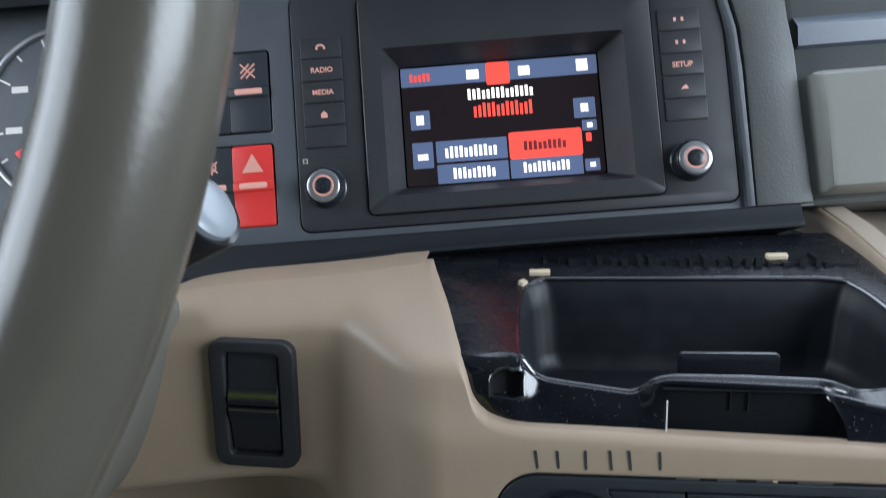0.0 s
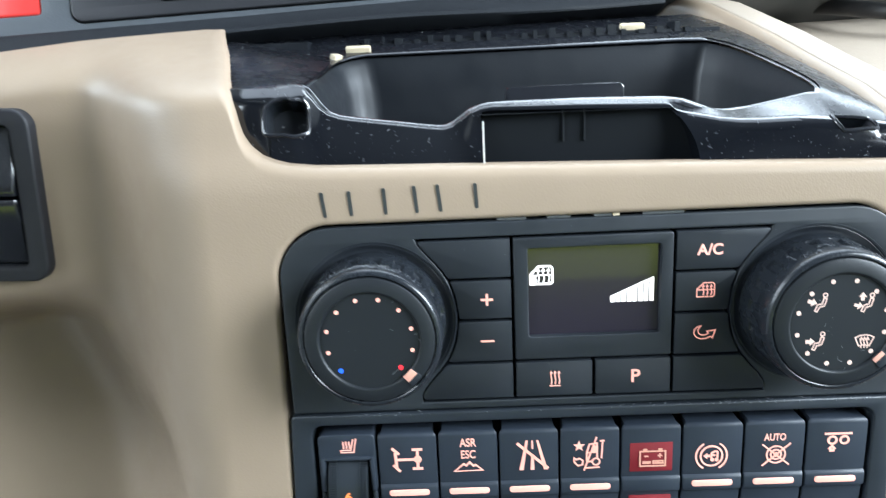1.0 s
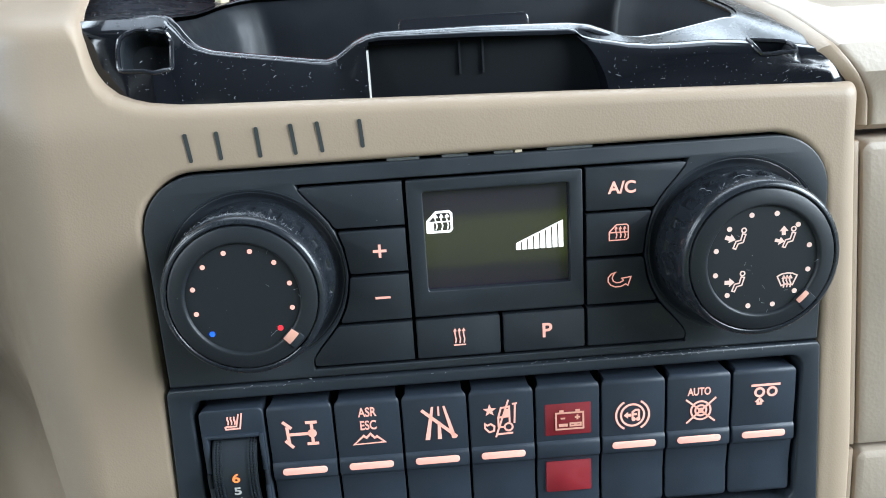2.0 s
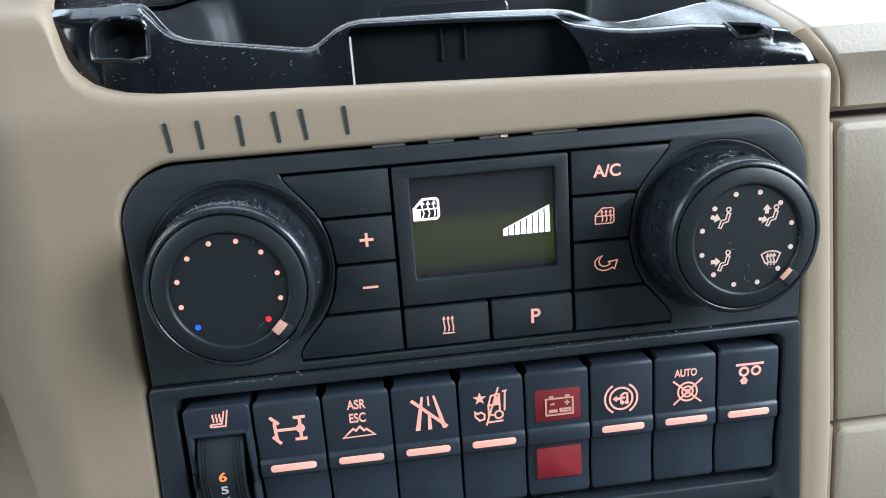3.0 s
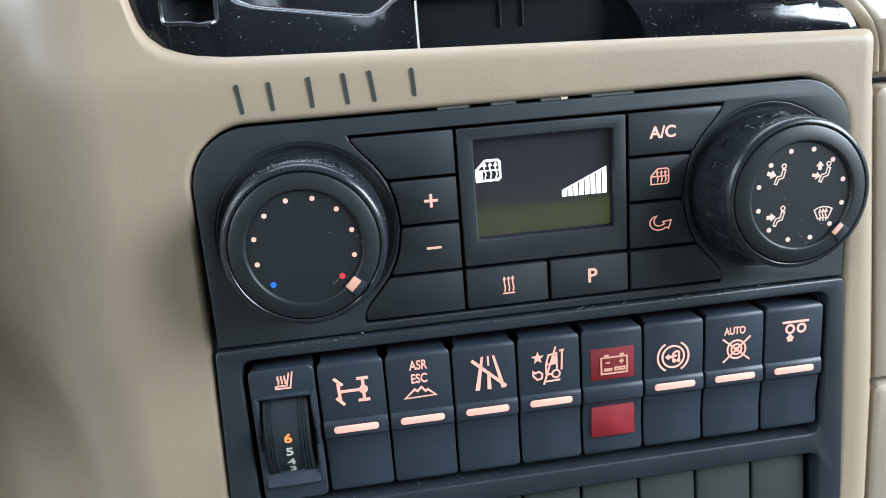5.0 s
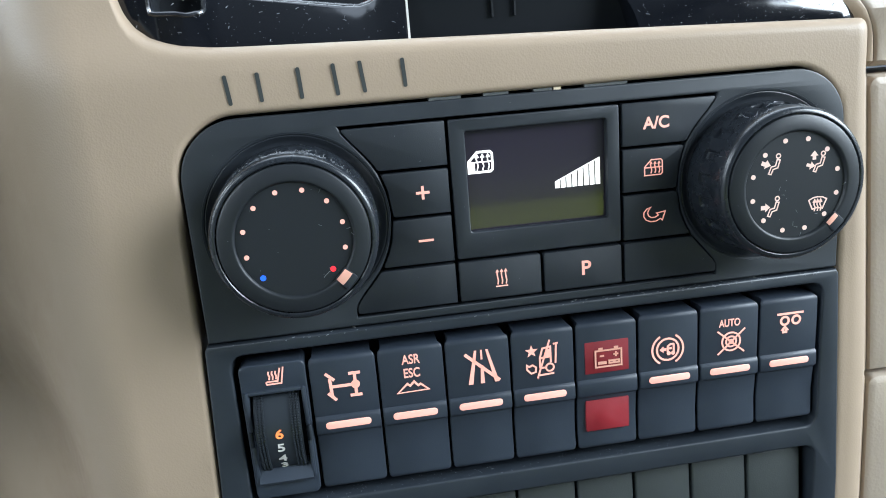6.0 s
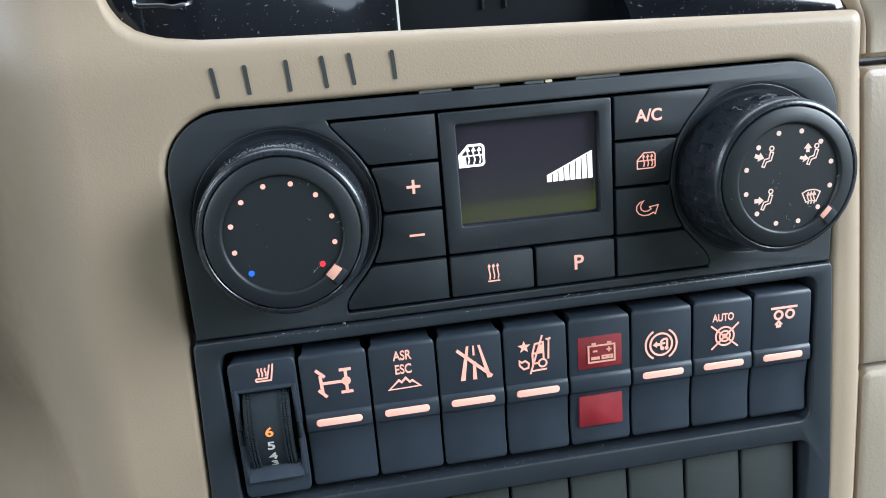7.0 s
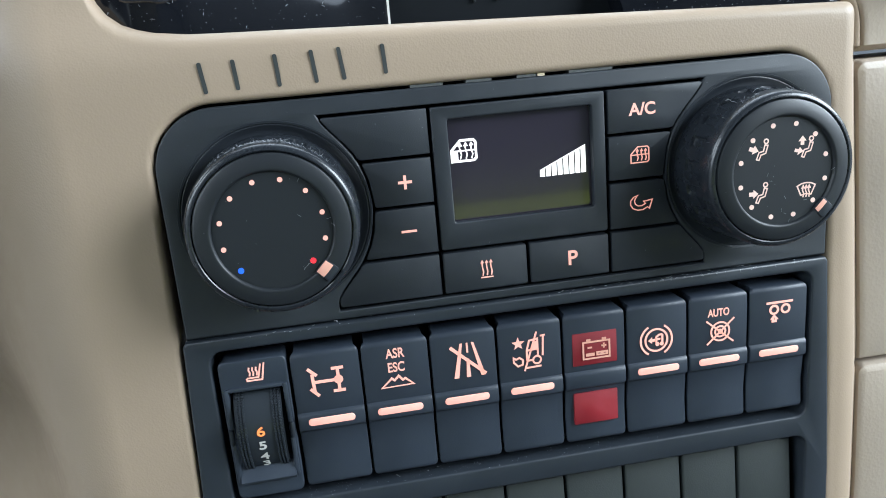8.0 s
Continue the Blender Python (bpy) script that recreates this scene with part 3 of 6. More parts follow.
def tray():
    ob = thing("storage_tray", pose(0, 0, 0), "dusty gloss black storage tray set in the beige console", "storage tray")
    inner, outer, nf = tray_loops()
    n, rows = len(inner), 6
    bm = bmesh.new()
    grid = [[bm.verts.new(outer[i].lerp(inner[i], j / rows) + Vector((0, 0, 0.0008 * math.sin(math.pi * j / rows) if i > nf else 0))) for j in range(rows + 1)] for i in range(n)]
    for i in range(n):
        a, b = grid[i], grid[(i + 1) % n]
        for j in range(rows):
            bm.faces.new((a[j], b[j], b[j + 1], a[j + 1]))
    part("deck", bm, DUSTYGLOSS, ob)
    cols = 248
    xs = [FX0 + (FX1 - FX0) * i / cols for i in range(cols + 1)]
    snap = lambda v: min(range(cols + 1), key=lambda k: abs(xs[k] - v))
    lo, hi = snap(POCKET_L), snap(POCKET_R)
    xs[lo], xs[hi] = POCKET_L, POCKET_R
    uv = [[Vector((x, j / FACE_ROWS)) for j in range(FACE_ROWS + 1)] for x in xs]
    holes = []
    for outline in WELLS:
        ws = [face_w(x, z) for x, z in outline]
        a, b = snap(min(p[0] for p in outline)), snap(max(p[0] for p in outline))
        c, d = round(min(ws) * FACE_ROWS), min(FACE_ROWS - 1, max(round(max(ws) * FACE_ROWS), round(min(ws) * FACE_ROWS) + 3))
        ring = [(i, c) for i in range(a, b)] + [(b, j) for j in range(c, d)] + [(i, d) for i in range(b, a, -1)] + [(a, j) for j in range(d, c, -1)]
        loop = [Vector((x * 60, w)) for (x, z), w in zip(outline, ws)]
        for (i, j), q in zip(ring, resample([tuple(v) for v in loop + loop[:1]], len(ring))):
            uv[i][j] = Vector((q.x / 60, q.y))
        fixed = set(ring)
        for _ in range(80):
            for i in range(a - 8, b + 9):
                for j in range(1, FACE_ROWS):
                    if (i, j) not in fixed and not (a < i < b and c < j < d):
                        uv[i][j] = (uv[i - 1][j] + uv[i + 1][j] + uv[i][j - 1] + uv[i][j + 1]) / 4
        holes.append((a, b, c, d, ring))
    spot = lambda i, j: front_face_point(uv[i][j].x, min(1.0, max(0.0, uv[i][j].y)))
    steep_rows = int(FACE_ROWS * STEEP)
    bm = bmesh.new()
    face = [[bm.verts.new(spot(i, j)) for j in range(FACE_ROWS + 1)] for i in range(cols + 1)]
    for i in range(cols):
        for j in range(FACE_ROWS):
            if lo <= i < hi and j < steep_rows or any(a <= i < b and c <= j < d for a, b, c, d, ring in holes):
                continue
            bm.faces.new((face[i][j], face[i + 1][j], face[i + 1][j + 1], face[i][j + 1]))
    for i in range(cols):
        if lo <= i < hi:
            continue
        a, b = face[i][0], face[i + 1][0]
        c, d = (bm.verts.new(v.co + Vector((0, 0.004, -0.006))) for v in (b, a))
        bm.faces.new((b, a, d, c))
    for k in (lo, hi):
        back = [bm.verts.new(face[k][j].co + Vector((0, 0.010, 0))) for j in range(steep_rows + 1)]
        for j in range(steep_rows):
            bm.faces.new((face[k][j], face[k][j + 1], back[j + 1], back[j]))
    part("front_face", bm, PIANO, ob)
    bm = bmesh.new()
    rb, m8 = 0.0011, 12
    rings = []
    for i, v in enumerate(inner):
        d = (inner[(i + 1) % n] - inner[i - 1]).normalized()
        up = Vector((0, -0.52, 0.854))
        up = (up - d * up.dot(d)).normalized()
        side = d.cross(up).normalized()
        wide = 0.0017 + (0.0005 * smooth01((v.x + 0.036) / 0.01) * smooth01((0.05 - v.x) / 0.01) if i <= nf else 0.0)
        thick = 0.0004 - 0.0003 * (smooth01((v.x - 0.04) / 0.015) if i <= nf + 44 else 0.0)
        rings.append([bm.verts.new(v + Vector((0, 0, -0.0005)) + side * math.cos(2 * math.pi * j / m8) * wide + up * math.sin(2 * math.pi * j / m8) * thick) for j in range(m8)])
    for i in range(n):
        for j in range(m8):
            bm.faces.new((rings[i][j], rings[(i + 1) % n][j], rings[(i + 1) % n][(j + 1) % m8], rings[i][(j + 1) % m8]))
    part("rim_bead", bm, GLOSSRIM, ob, "rounded bright rim of the basin")
    # basin
    bm = bmesh.new()
    rings = []
    mid = Vector((-0.005, 0.068, 0))
    for k, (s, drop) in enumerate(((1.0, 0.0012), (0.975, 0.004), (0.95, 0.3), (0.93, 0.8), (0.90, 0.96), (0.84, 1.0))):
        ring = []
        for i, v in enumerate(inner):
            z0 = v.z - 0.0012
            if i <= nf and k < 2:
                # straight down behind the lip, so that nothing stands above its dip
                ring.append(bm.verts.new((v.x, v.y + 0.0005 * k, z0 - 0.004 * k)))
                continue
            deep = 0.55 if i <= nf and drop == 0.3 else drop
            z = z0 - drop if drop < 0.01 else z0 + (0.858 - z0) * deep
            ring.append(bm.verts.new((mid.x + (v.x - mid.x) * s, mid.y + (v.y - mid.y) * s, z)))
        rings.append(ring)
    for a, b in zip(rings, rings[1:]):
        for i in range(n):
            bm.faces.new((a[i], a[(i + 1) % n], b[(i + 1) % n], b[i]))
    bm.faces.new(rings[-1])
    part("basin", bm, BASIN, ob, "satin black tray basin", crease=75)
    # slot below the middle of the lip
    bm = bmesh.new()
    wall = [(POCKET_L - 0.0005, 0.864), (POCKET_R + 0.0005, 0.864), (POCKET_R + 0.0005, 0.8790), (0.032, 0.8862), (POCKET_L - 0.0005, 0.8866)]
    rim = [[bm.verts.new((x, y, z)) for x, z in wall] for y in (0.0160, 0.0196)]
    for k in range(5):
        bm.faces.new((rim[0][k], rim[0][(k + 1) % 5], rim[1][(k + 1) % 5], rim[1][k]))
    bm.faces.new(rim[1])
    box(bm, (POCKET_L - 0.0005, 0.0045, 0.864), (POCKET_R + 0.0005, 0.0160, 0.8668))
    part("slot", bm, CAVITY, ob, "dark recessed slot", smooth=False)
    # pale strip: the gloss highlight on the slot's left edge, set in colour
    bm = box(bmesh.new(), (POCKET_L - 0.0003, 0.0075, 0.8702), (POCKET_L + 0.0003, 0.0085, 0.8850))
    part("slot_edge_glint", bm, PALEPRINT, ob, "pale strip painted as the slot edge's highlight", smooth=False)
    for x, w in ((-0.006, 0.0006), (0.0015, 0.0006)):
        bm = box(bmesh.new(), (x, 0.0186, 0.876), (x + w, 0.0198, 0.8868))
        part("slot_rib", bm, BASIN, ob, smooth=False)
    # raised tab behind the lip
    bm = bmesh.new()
    prism(bm, rrect(-0.0250, 0.880, 0.0202, 0.8950, 0.0025), -0.0024, 0.0, 0.0009)
    part("divider_tab", bm, GLOSSRIM, ob, m=pose(0, 0.038, 0, 90))
    # two small wells sunk into the front face
    for a, b, c, d, ring in holes:
        edge = [spot(i, j) for i, j in ring]
        mid = sum(edge, Vector()) / len(edge)
        nor = (edge[b - a] - edge[0]).cross(edge[len(ring) // 2 + 1] - edge[0]).normalized()
        nor = -nor if nor.y > 0 else nor
        well = thing("socket_well", Matrix.Translation(mid), "", "", parent=ob)
        bm = bmesh.new()
        loops = [[bm.verts.new((p - mid) * s - nor * dd) for p in edge] for s, dd in ((1.0, 0.0), (0.97, 0.0003), (0.88, 0.0014), (0.85, 0.0026), (0.78, 0.0085))]
        k = len(edge)
        for p, q in zip(loops, loops[1:]):
            for i in range(k):
                bm.faces.new((p[i], p[(i + 1) % k], q[(i + 1) % k], q[i]))
        bm.faces.new(loops[-1])
        part("well_cup", bm, BASIN, well, "dark recessed cup")
        bm = bmesh.new()
        rings = []
        for i in range(k):
            t = (edge[(i + 1) % k] - edge[i - 1]).normalized()
            s = t.cross(nor).normalized()
            rings.append([bm.verts.new(edge[i] - mid + (s * math.cos(j * math.pi / 4) + nor * math.sin(j * math.pi / 4)) * 0.00075) for j in range(8)])
        for i in range(k):
            for j in range(8):
                bm.faces.new((rings[i][j], rings[(i + 1) % k][j], rings[(i + 1) % k][(j + 1) % 8], rings[i][(j + 1) % 8]))
        part("well_rim", bm, GLOSSRIM, well, "bright rounded rim")
    # cream clips along the rear edge
    for x, y, z in ((-0.0880, 0.1100, 0.9118), (0.0425, 0.126, 0.9165), (-0.0975, 0.1005, 0.9085)):
        bm = bmesh.new()
        prism(bm, rrect(-0.0058 if x > -0.09 else -0.0025, -0.0018, 0.0058 if x > -0.09 else 0.0025, 0.0018, 0.0006), 0, 0.0026, 0.0005)
        part("retaining_clip", bm, CREAM, ob, "cream plastic clip", m=pose(x, y, z, 20, 0, 2) if x > -0.09 else pose(x, y, z, 20, 0, 55))
    # the dark slotted ledge behind the basin
    bm = bmesh.new()
    box(bm, (-0.150, 0.118, 0.900), (0.082, 0.20, 0.9155))
    rnd = random.Random(3)
    for k in range(22):
        x, d = -0.085 + 0.0072 * k + rnd.uniform(-0.002, 0.002), rnd.uniform(0.002, 0.012)
        box(bm, (x, 0.117, 0.914), (x + rnd.uniform(0.0008, 0.004), 0.119 + d, 0.9160 + rnd.uniform(0.0, 0.0028)))
    box(bm, (-0.148, 0.112, 0.910), (-0.112, 0.130, 0.9175))
    part("rear_ledge", bm, BASIN, ob, "rough dark ledge behind the basin", smooth=False)
    return ob


tray()


def lint():
    """Dust and lint over the gloss black."""
    rnd = random.Random(4)
    inner, outer, nf = tray_loops()
    bm = bmesh.new()
    n = len(inner)
    for _ in range(900):
        if rnd.random() < 0.55:
            x, f = rnd.uniform(-0.115, 0.110), rnd.uniform(0.03, 0.98)
            if POCKET_L - 0.001 < x < POCKET_R + 0.001 and f < 0.9:
                continue
            p = front_face_point(x, f) + Vector((0, -0.0003, 0.0003))
        else:
            i = rnd.randrange(nf, n)
            p = outer[i].lerp(inner[i], rnd.uniform(0.05, 0.9)) + Vector((0, 0, 0.0013))
        ln = rnd.choice((0.00008, 0.0001, 0.00012, 0.00015, 0.00025, 0.0007))
        a, t = rnd.random() * 6.28, rnd.uniform(0.00003, 0.00007)
        d = Vector((math.cos(a), 0.5 * math.sin(a), 0.6 * math.sin(a))) * ln
        s = Vector((-math.sin(a), 0.5 * math.cos(a), 0.6 * math.cos(a))) * t
        u = Vector((0, -0.00012, 0.00012))
        v = [bm.verts.new(q) for q in (p - d - s, p + d - s, p + d + s, p - d + s, p + u - s, p + u + s)]
        for f in ((0, 1, 2, 3), (0, 4, 1), (3, 5, 2)):
            bm.faces.new([v[k] for k in f])
    tagged(part("lint", bm, LINT, smooth=False), "pale lint and dust over the black tray", "dust", kind="stuff")


lint()

# ---- climate control panel ----
FACE = pose(0, 0, 0, 90)  # local x to the right, y up, z out towards the seat
KL, KR, KZ = (-0.0750, 0.8178), (0.0778, 0.8178), 0.0203


COLLAR = [(0.0, 1.0), (0.008, 0.965), (0.0125, 0.915), (0.0165, 0.845), (0.0200, 0.755), (0.0235, 0.650), (0.0260, 0.580), (0.0284, 0.525)]


def collar_dx(dz, r):
    """Half width of the rounded bay round a knob at a height above or below its centre."""
    return r * lerp_curve(COLLAR, abs(dz))


def key_outline(x0, z0, x1, z1, centre=None, left=True, r=0.0296):
    """A key's outline; its end towards a knob follows the knob's bay, with a rounded tip."""
    if not centre:
        return rrect(x0, z0, x1, z1, 0.0006, 2)
    pts = []
    for i in range(17):
        z = z0 + (z1 - z0) * i / 16
        dx = collar_dx(z - centre[1], r)
        pts.append((centre[0] + dx if left else centre[0] - dx, z))
    end = (x1, z0), (x1, z1)
    for k in (0, -1):
        q, p = pts[k], pts[1 if k == 0 else -2]
        inward = 0.0011 if left else -0.0011
        pts[k] = (q[0] + inward, q[1])
        pts.insert(1 if k == 0 else len(pts) - 1, (q[0] * 0.75 + p[0] * 0.25 + inward * 0.2, q[1] * 0.7 + p[1] * 0.3))
    return pts[::-1] + [*end] if left else pts + [(x0, z1), (x0, z0)]


def rising_arrow(x, y0, y1, head=0.5):
    """A wavy stem with a solid head."""
    h = y1 - y0
    stem = ([(x, y0), (x + 0.28, y0 + 0.25 * h), (x + 0.05, y0 + 0.5 * h), (x - 0.05, y0 + 0.7 * h), (x + 0.05, y0 + 0.82 * h)], False)
    return stem, [(x + 0.05 - head, y1 - head * 1.7), (x + 0.05 + head, y1 - head * 1.7), (x + 0.08, y1)]


def window_symbol():
    """A heated side window with three rising arrows: lines and solid heads."""
    lines = [([(-2.6, -2.2), (-2.6, 0.2), (-0.6, 2.2), (2.2, 2.2), (2.7, 1.7), (2.7, -1.7), (2.2, -2.2)], True), ([(-2.4, 0.0), (2.6, 0.0)], False)]
    heads = []
    for x in (-0.75, 0.45, 1.65):
        stem, tip = rising_arrow(x, -1.7, 1.75, 0.48)
        lines.append(stem)
        heads.append(tip)
    return lines, heads


def climate_panel():
    ob = thing("climate_control_panel", FACE, "matt black climate control panel with two knobs and backlit keys", "control panel")
    outline = rrect(-0.1074, 0.70, 0.1074, 0.8518, 0.0182, 10)
    outline = [(x, max(z, 0.7828)) for x, z in outline]
    clean = []
    for p in outline:
        if not clean or (Vector(p) - Vector(clean[-1])).length > 1e-5:
            clean.append(p)
    keys_top, keys_low = 0.8466, 0.7856
    left_arc, right_arc = [], []
    for i in range(25):
        z = keys_top + (keys_low - keys_top) * i / 24
        dx = collar_dx(z - KL[1], 0.0290)
        left_arc.append((KL[0] + dx, z))
        right_arc.append((KR[0] - dx, z))
    hole = right_arc + left_arc[::-1]
    part("faceplate", plate([clean, hole, circle(*KL, 0.0278, 64), circle(*KR, 0.0278, 64)], -0.004, 0.0, 0.0006), PANEL, ob)
    bm = bmesh.new()
    prism(bm, inset(clean, -0.002), -0.016, -0.0125)
    part("backing", bm, CAVITY, ob, smooth=False)
    g = 0.00055
    rows = [0.8462, 0.8315, 0.8165, 0.8005, 0.7862]

    def key(pts, symbol=None, material=SALMON, top=0.0004):
        bm = bmesh.new()
        prism(bm, pts, -0.006, top, 0.0004)
        k = part("key", bm, KEY, ob)
        if symbol:
            part("symbol", symbol, material, k)
        return k

    zt = 0.00045
    mm = lambda lines=(), fills=(), discs=(), w=0.00055, o=(0, 0), k=1.0: drawing(lines, fills, discs, w, zt, zt + 0.0001, k, o)
    key(key_outline(0, rows[1] + g, -0.0265 - g, rows[0] - g, KL))
    key(key_outline(0, rows[2] + g, -0.0265 - g, rows[1] - g, KL), mm(fills=[[(-2.15, -0.42), (-0.42, -0.42), (-0.42, -2.15), (0.42, -2.15), (0.42, -0.42), (2.15, -0.42), (2.15, 0.42), (0.42, 0.42), (0.42, 2.15), (-0.42, 2.15), (-0.42, 0.42), (-2.15, 0.42)]], o=(-0.0355, 0.8241)))
    key(key_outline(0, rows[3] + g, -0.0265 - g, rows[2] - g, KL), mm(fills=[[(-2.4, -0.36), (2.4, -0.36), (2.4, 0.36), (-2.4, 0.36)]], o=(-0.0357, 0.8087)))
    key(key_outline(0, rows[4] + g, -0.0265 - g, rows[3] - g, KL))
    key(key_outline(0.0295 + g, rows[1] + g, 0.0295 + g, rows[0] - g, KR, False), lettering("A/C", 0.0053, 0.0414, 0.8388, zt, 0.00005, bold=0.00012))
    key(key_outline(0.0295 + g, rows[2] + g, 0.0295 + g, rows[1] - g, KR, False), mm(*window_symbol(), w=0.00036, o=(0.0402, 0.8246), k=1.14))
    crescent = [(-0.9, 2.25), (-2.3, 1.75), (-3.2, 0.7), (-3.25, -0.5), (-2.5, -1.6), (-1.1, -2.2), (0.5, -2.15), (1.9, -1.5), (2.5, -2.0), (3.4, 0.6), (0.75, 0.25), (1.25, -0.45), (0.2, -0.95), (-0.9, -0.95), (-1.75, -0.4), (-2.05, 0.5), (-1.75, 1.4)]
    key(key_outline(0.0295 + g, rows[3] + g, 0.0295 + g, rows[2] - g, KR, False),
        mm([(crescent, True)], w=0.00036, o=(0.0404, 0.8090), k=1.12))
    key(key_outline(0.0295 + g, rows[4] + g, 0.0295 + g, rows[3] - g, KR, False))
    waves, heads = [([(-2.0, -2.9), (2.0, -2.9)], False)], []
    for x in (-1.4, 0, 1.4):
        stem, tip = rising_arrow(x, -2.3, 2.9, 0.62)
        waves.append(stem)
        heads.append(tip)
    key(key_outline(-0.0265 + g, rows[4] + g, 0.0018 - g, rows[3] - g), mm(waves, heads, w=0.00042, o=(-0.0121, 0.7936)))
    key(key_outline(0.0018 + g, rows[4] + g, 0.0295 - g, rows[3] - g), lettering("P", 0.0068, 0.0165, 0.7932, zt, 0.00005, bold=0.00012))
    # display with its frame
    frame_in = rrect(-0.0210, 0.8095, 0.0248, 0.8418, 0.0007, 2)
    disp = part("display_frame", plate([rrect(-0.0265 + g, rows[3] + g, 0.0295 - g, rows[0] - g, 0.0006, 2), frame_in], -0.006, 0.0003, 0.0004), KEY, ob)
    bm = bmesh.new()
    prism(bm, frame_in, -0.004, -0.0022)
    part("display_glass", bm, LCD, disp, "dark reflective display glass")
    zz = -0.0021
    bars = []
    for i in range(8):
        x0 = 8.2 + i * 1.95
        lo, h = 0.0, 1.9 + i * 0.86
        bars.append([(x0, lo), (x0 + 1.5, lo), (x0 + 1.5, h + 0.5), (x0, h)])
    for pts in bars:
        part("fan_bar", drawing((), [pts], (), 0.0004, zz, zz + 0.0001, 1.0, (-0.0003, 0.8206)), LCDLIT, disp)
    part("fan_line", drawing([([(8.2, 2.0), (23.35, 8.7)], False)], (), (), 0.0003, zz, zz + 0.00012, 1.0, (-0.0003, 0.8206)), LCDLIT, disp)
    lines, heads = window_symbol()
    part("window_icon", drawing(lines[1:], heads + [[(-2.3, -1.9), (-1.2, -1.9), (-1.2, 0.0), (-2.3, 0.0)]], (), 0.00034, zz, zz + 0.0001, 1.5, (-0.0162, 0.8315)), LCDLIT, disp)
    part("window_icon_outline", drawing(lines[:1], (), (), 0.0007, zz, zz + 0.00012, 1.45, (-0.0162, 0.8315)), LCDLIT, disp)
    for x, w in ((-0.031, 0.010), (-0.014, 0.008), (0.002, 0.006), (0.0085, 0.0022), (0.0185, 0.014)):
        bm = box(bmesh.new(), (x, 0.8519, -0.005), (x + w, 0.8527, -0.0012))
        part("carrier_edge", bm, GREYTRIM if w > 0.005 else CREAM, ob, "carrier edge showing in the gap", smooth=False)
    return ob


climate_panel()


def knob(centre, kind):
    ob = thing("rotary_knob", FACE @ pose(centre[0], centre[1], 0), "ribbed matt black rotary knob with a salmon pointer" if kind == "heat" else "ribbed matt black rotary knob with printed airflow symbols", "knob", "climate knobs")
    n = 200

    def rib(r, z, i):
        return -0.0009 if 0.0053 < z < 0.0132 and (i + 5) % 10 < 4 else 0.0

    size = lambda prof: [(r * 1.03, z * 0.795) for r, z in prof]

    face = [(0.0209, 0.0215), (0.0210, 0.0240), (0.0208, 0.0246), (0.0202, 0.0250), (0.0170, 0.0256), (0.0165, 0.02555), (0.01620, 0.0252), (0.01605, 0.0244), (0.0160, 0.0243), (0.0150, 0.0243)]
    part("face_ring", lathe(bmesh.new(), size(face), n=96), KNOBFACE, ob, "flat dial face with a raised ring")
    bm = bmesh.new()
    prism(bm, circle(0, 0, 0.01640, 72), 0.0180, 0.01937)
    part("dial", bm, DIAL, ob, "matt dark dial")
    side = [(0.0241, -0.004), (0.0240, 0.0066), (0.02395, 0.0068), (0.0235, 0.0165), (0.02355, 0.0167), (0.0234, 0.0206), (0.0232, 0.0226), (0.0228, 0.0237), (0.0222, 0.0243), (0.0216, 0.0244), (0.0213, 0.0241), (0.0212, 0.0215)]
    part("grip", lathe(bmesh.new(), size(side), n=n, rib=rib), KNOB, ob, "grip with recessed grooves")
    skirt = [(0.0282, -0.006), (0.0281, -0.0006), (0.0275, -0.0004), (0.0270, -0.0007), (0.0264, -0.0013), (0.0256, -0.0018), (0.0245, -0.0020)]
    part("skirt", lathe(bmesh.new(), skirt, n=96), SKIRT, ob, "dull flared skirt")
    bm = bmesh.new()
    rad = [(0.0289, -0.003), (0.0289, -0.0002), (0.0287, 0.0001), (0.0284, 0.0000), (0.0282, -0.006)]
    rings = [[bm.verts.new((r * math.cos(2 * math.pi * i / 72), r * math.sin(2 * math.pi * i / 72), z)) for i in range(72)] for r, z in rad]
    for a, b in zip(rings, rings[1:]):
        for i in range(72):
            bm.faces.new((a[i], a[(i + 1) % 72], b[(i + 1) % 72], b[i]))
    part("collar", bm, SKIRT, ob)
    z = KZ - 0.0010
    steps = [i * 30 + 15 for i in range(-5, 5)] if kind == "heat" else [i * 30 + 15 for i in range(12)]
    for a in steps:
        rr = 0.0138 if kind == "heat" and a == 135 else 0.0144
        x, y = rr * math.sin(radians(a)), rr * math.cos(radians(a))
        m, tag = (SALMON if kind == "heat" else PALESALMON), ""
        if kind == "heat" and a == 135:
            m, tag = REDDOT, "red hot mark"
        if kind == "heat" and a == -135:
            m, tag = BLUEDOT, "blue cold mark"
        bm = bmesh.new()
        prism(bm, circle(x, y, (0.00084 if tag else 0.00072) if kind == "heat" else 0.00076, 14), z, z + 0.0002)
        part("dot", bm, m, ob, tag)
    bm = bmesh.new()
    inner = 0.0163
    swing = Matrix.Rotation(radians(-44), 3, "Z")
    fan = lambda r0, r1, half: [(r0, -half)] + [(r1 * math.cos(radians(a)), r1 * math.sin(radians(a))) for a in (-6.5, -4, 0, 4, 6.5)] + [(r0, half)]
    prism(bm, fan(inner, inner + (0.0027 if kind == "heat" else 0.0017), 0.0020), KZ - 0.003, KZ + 0.0004, 0.0002)
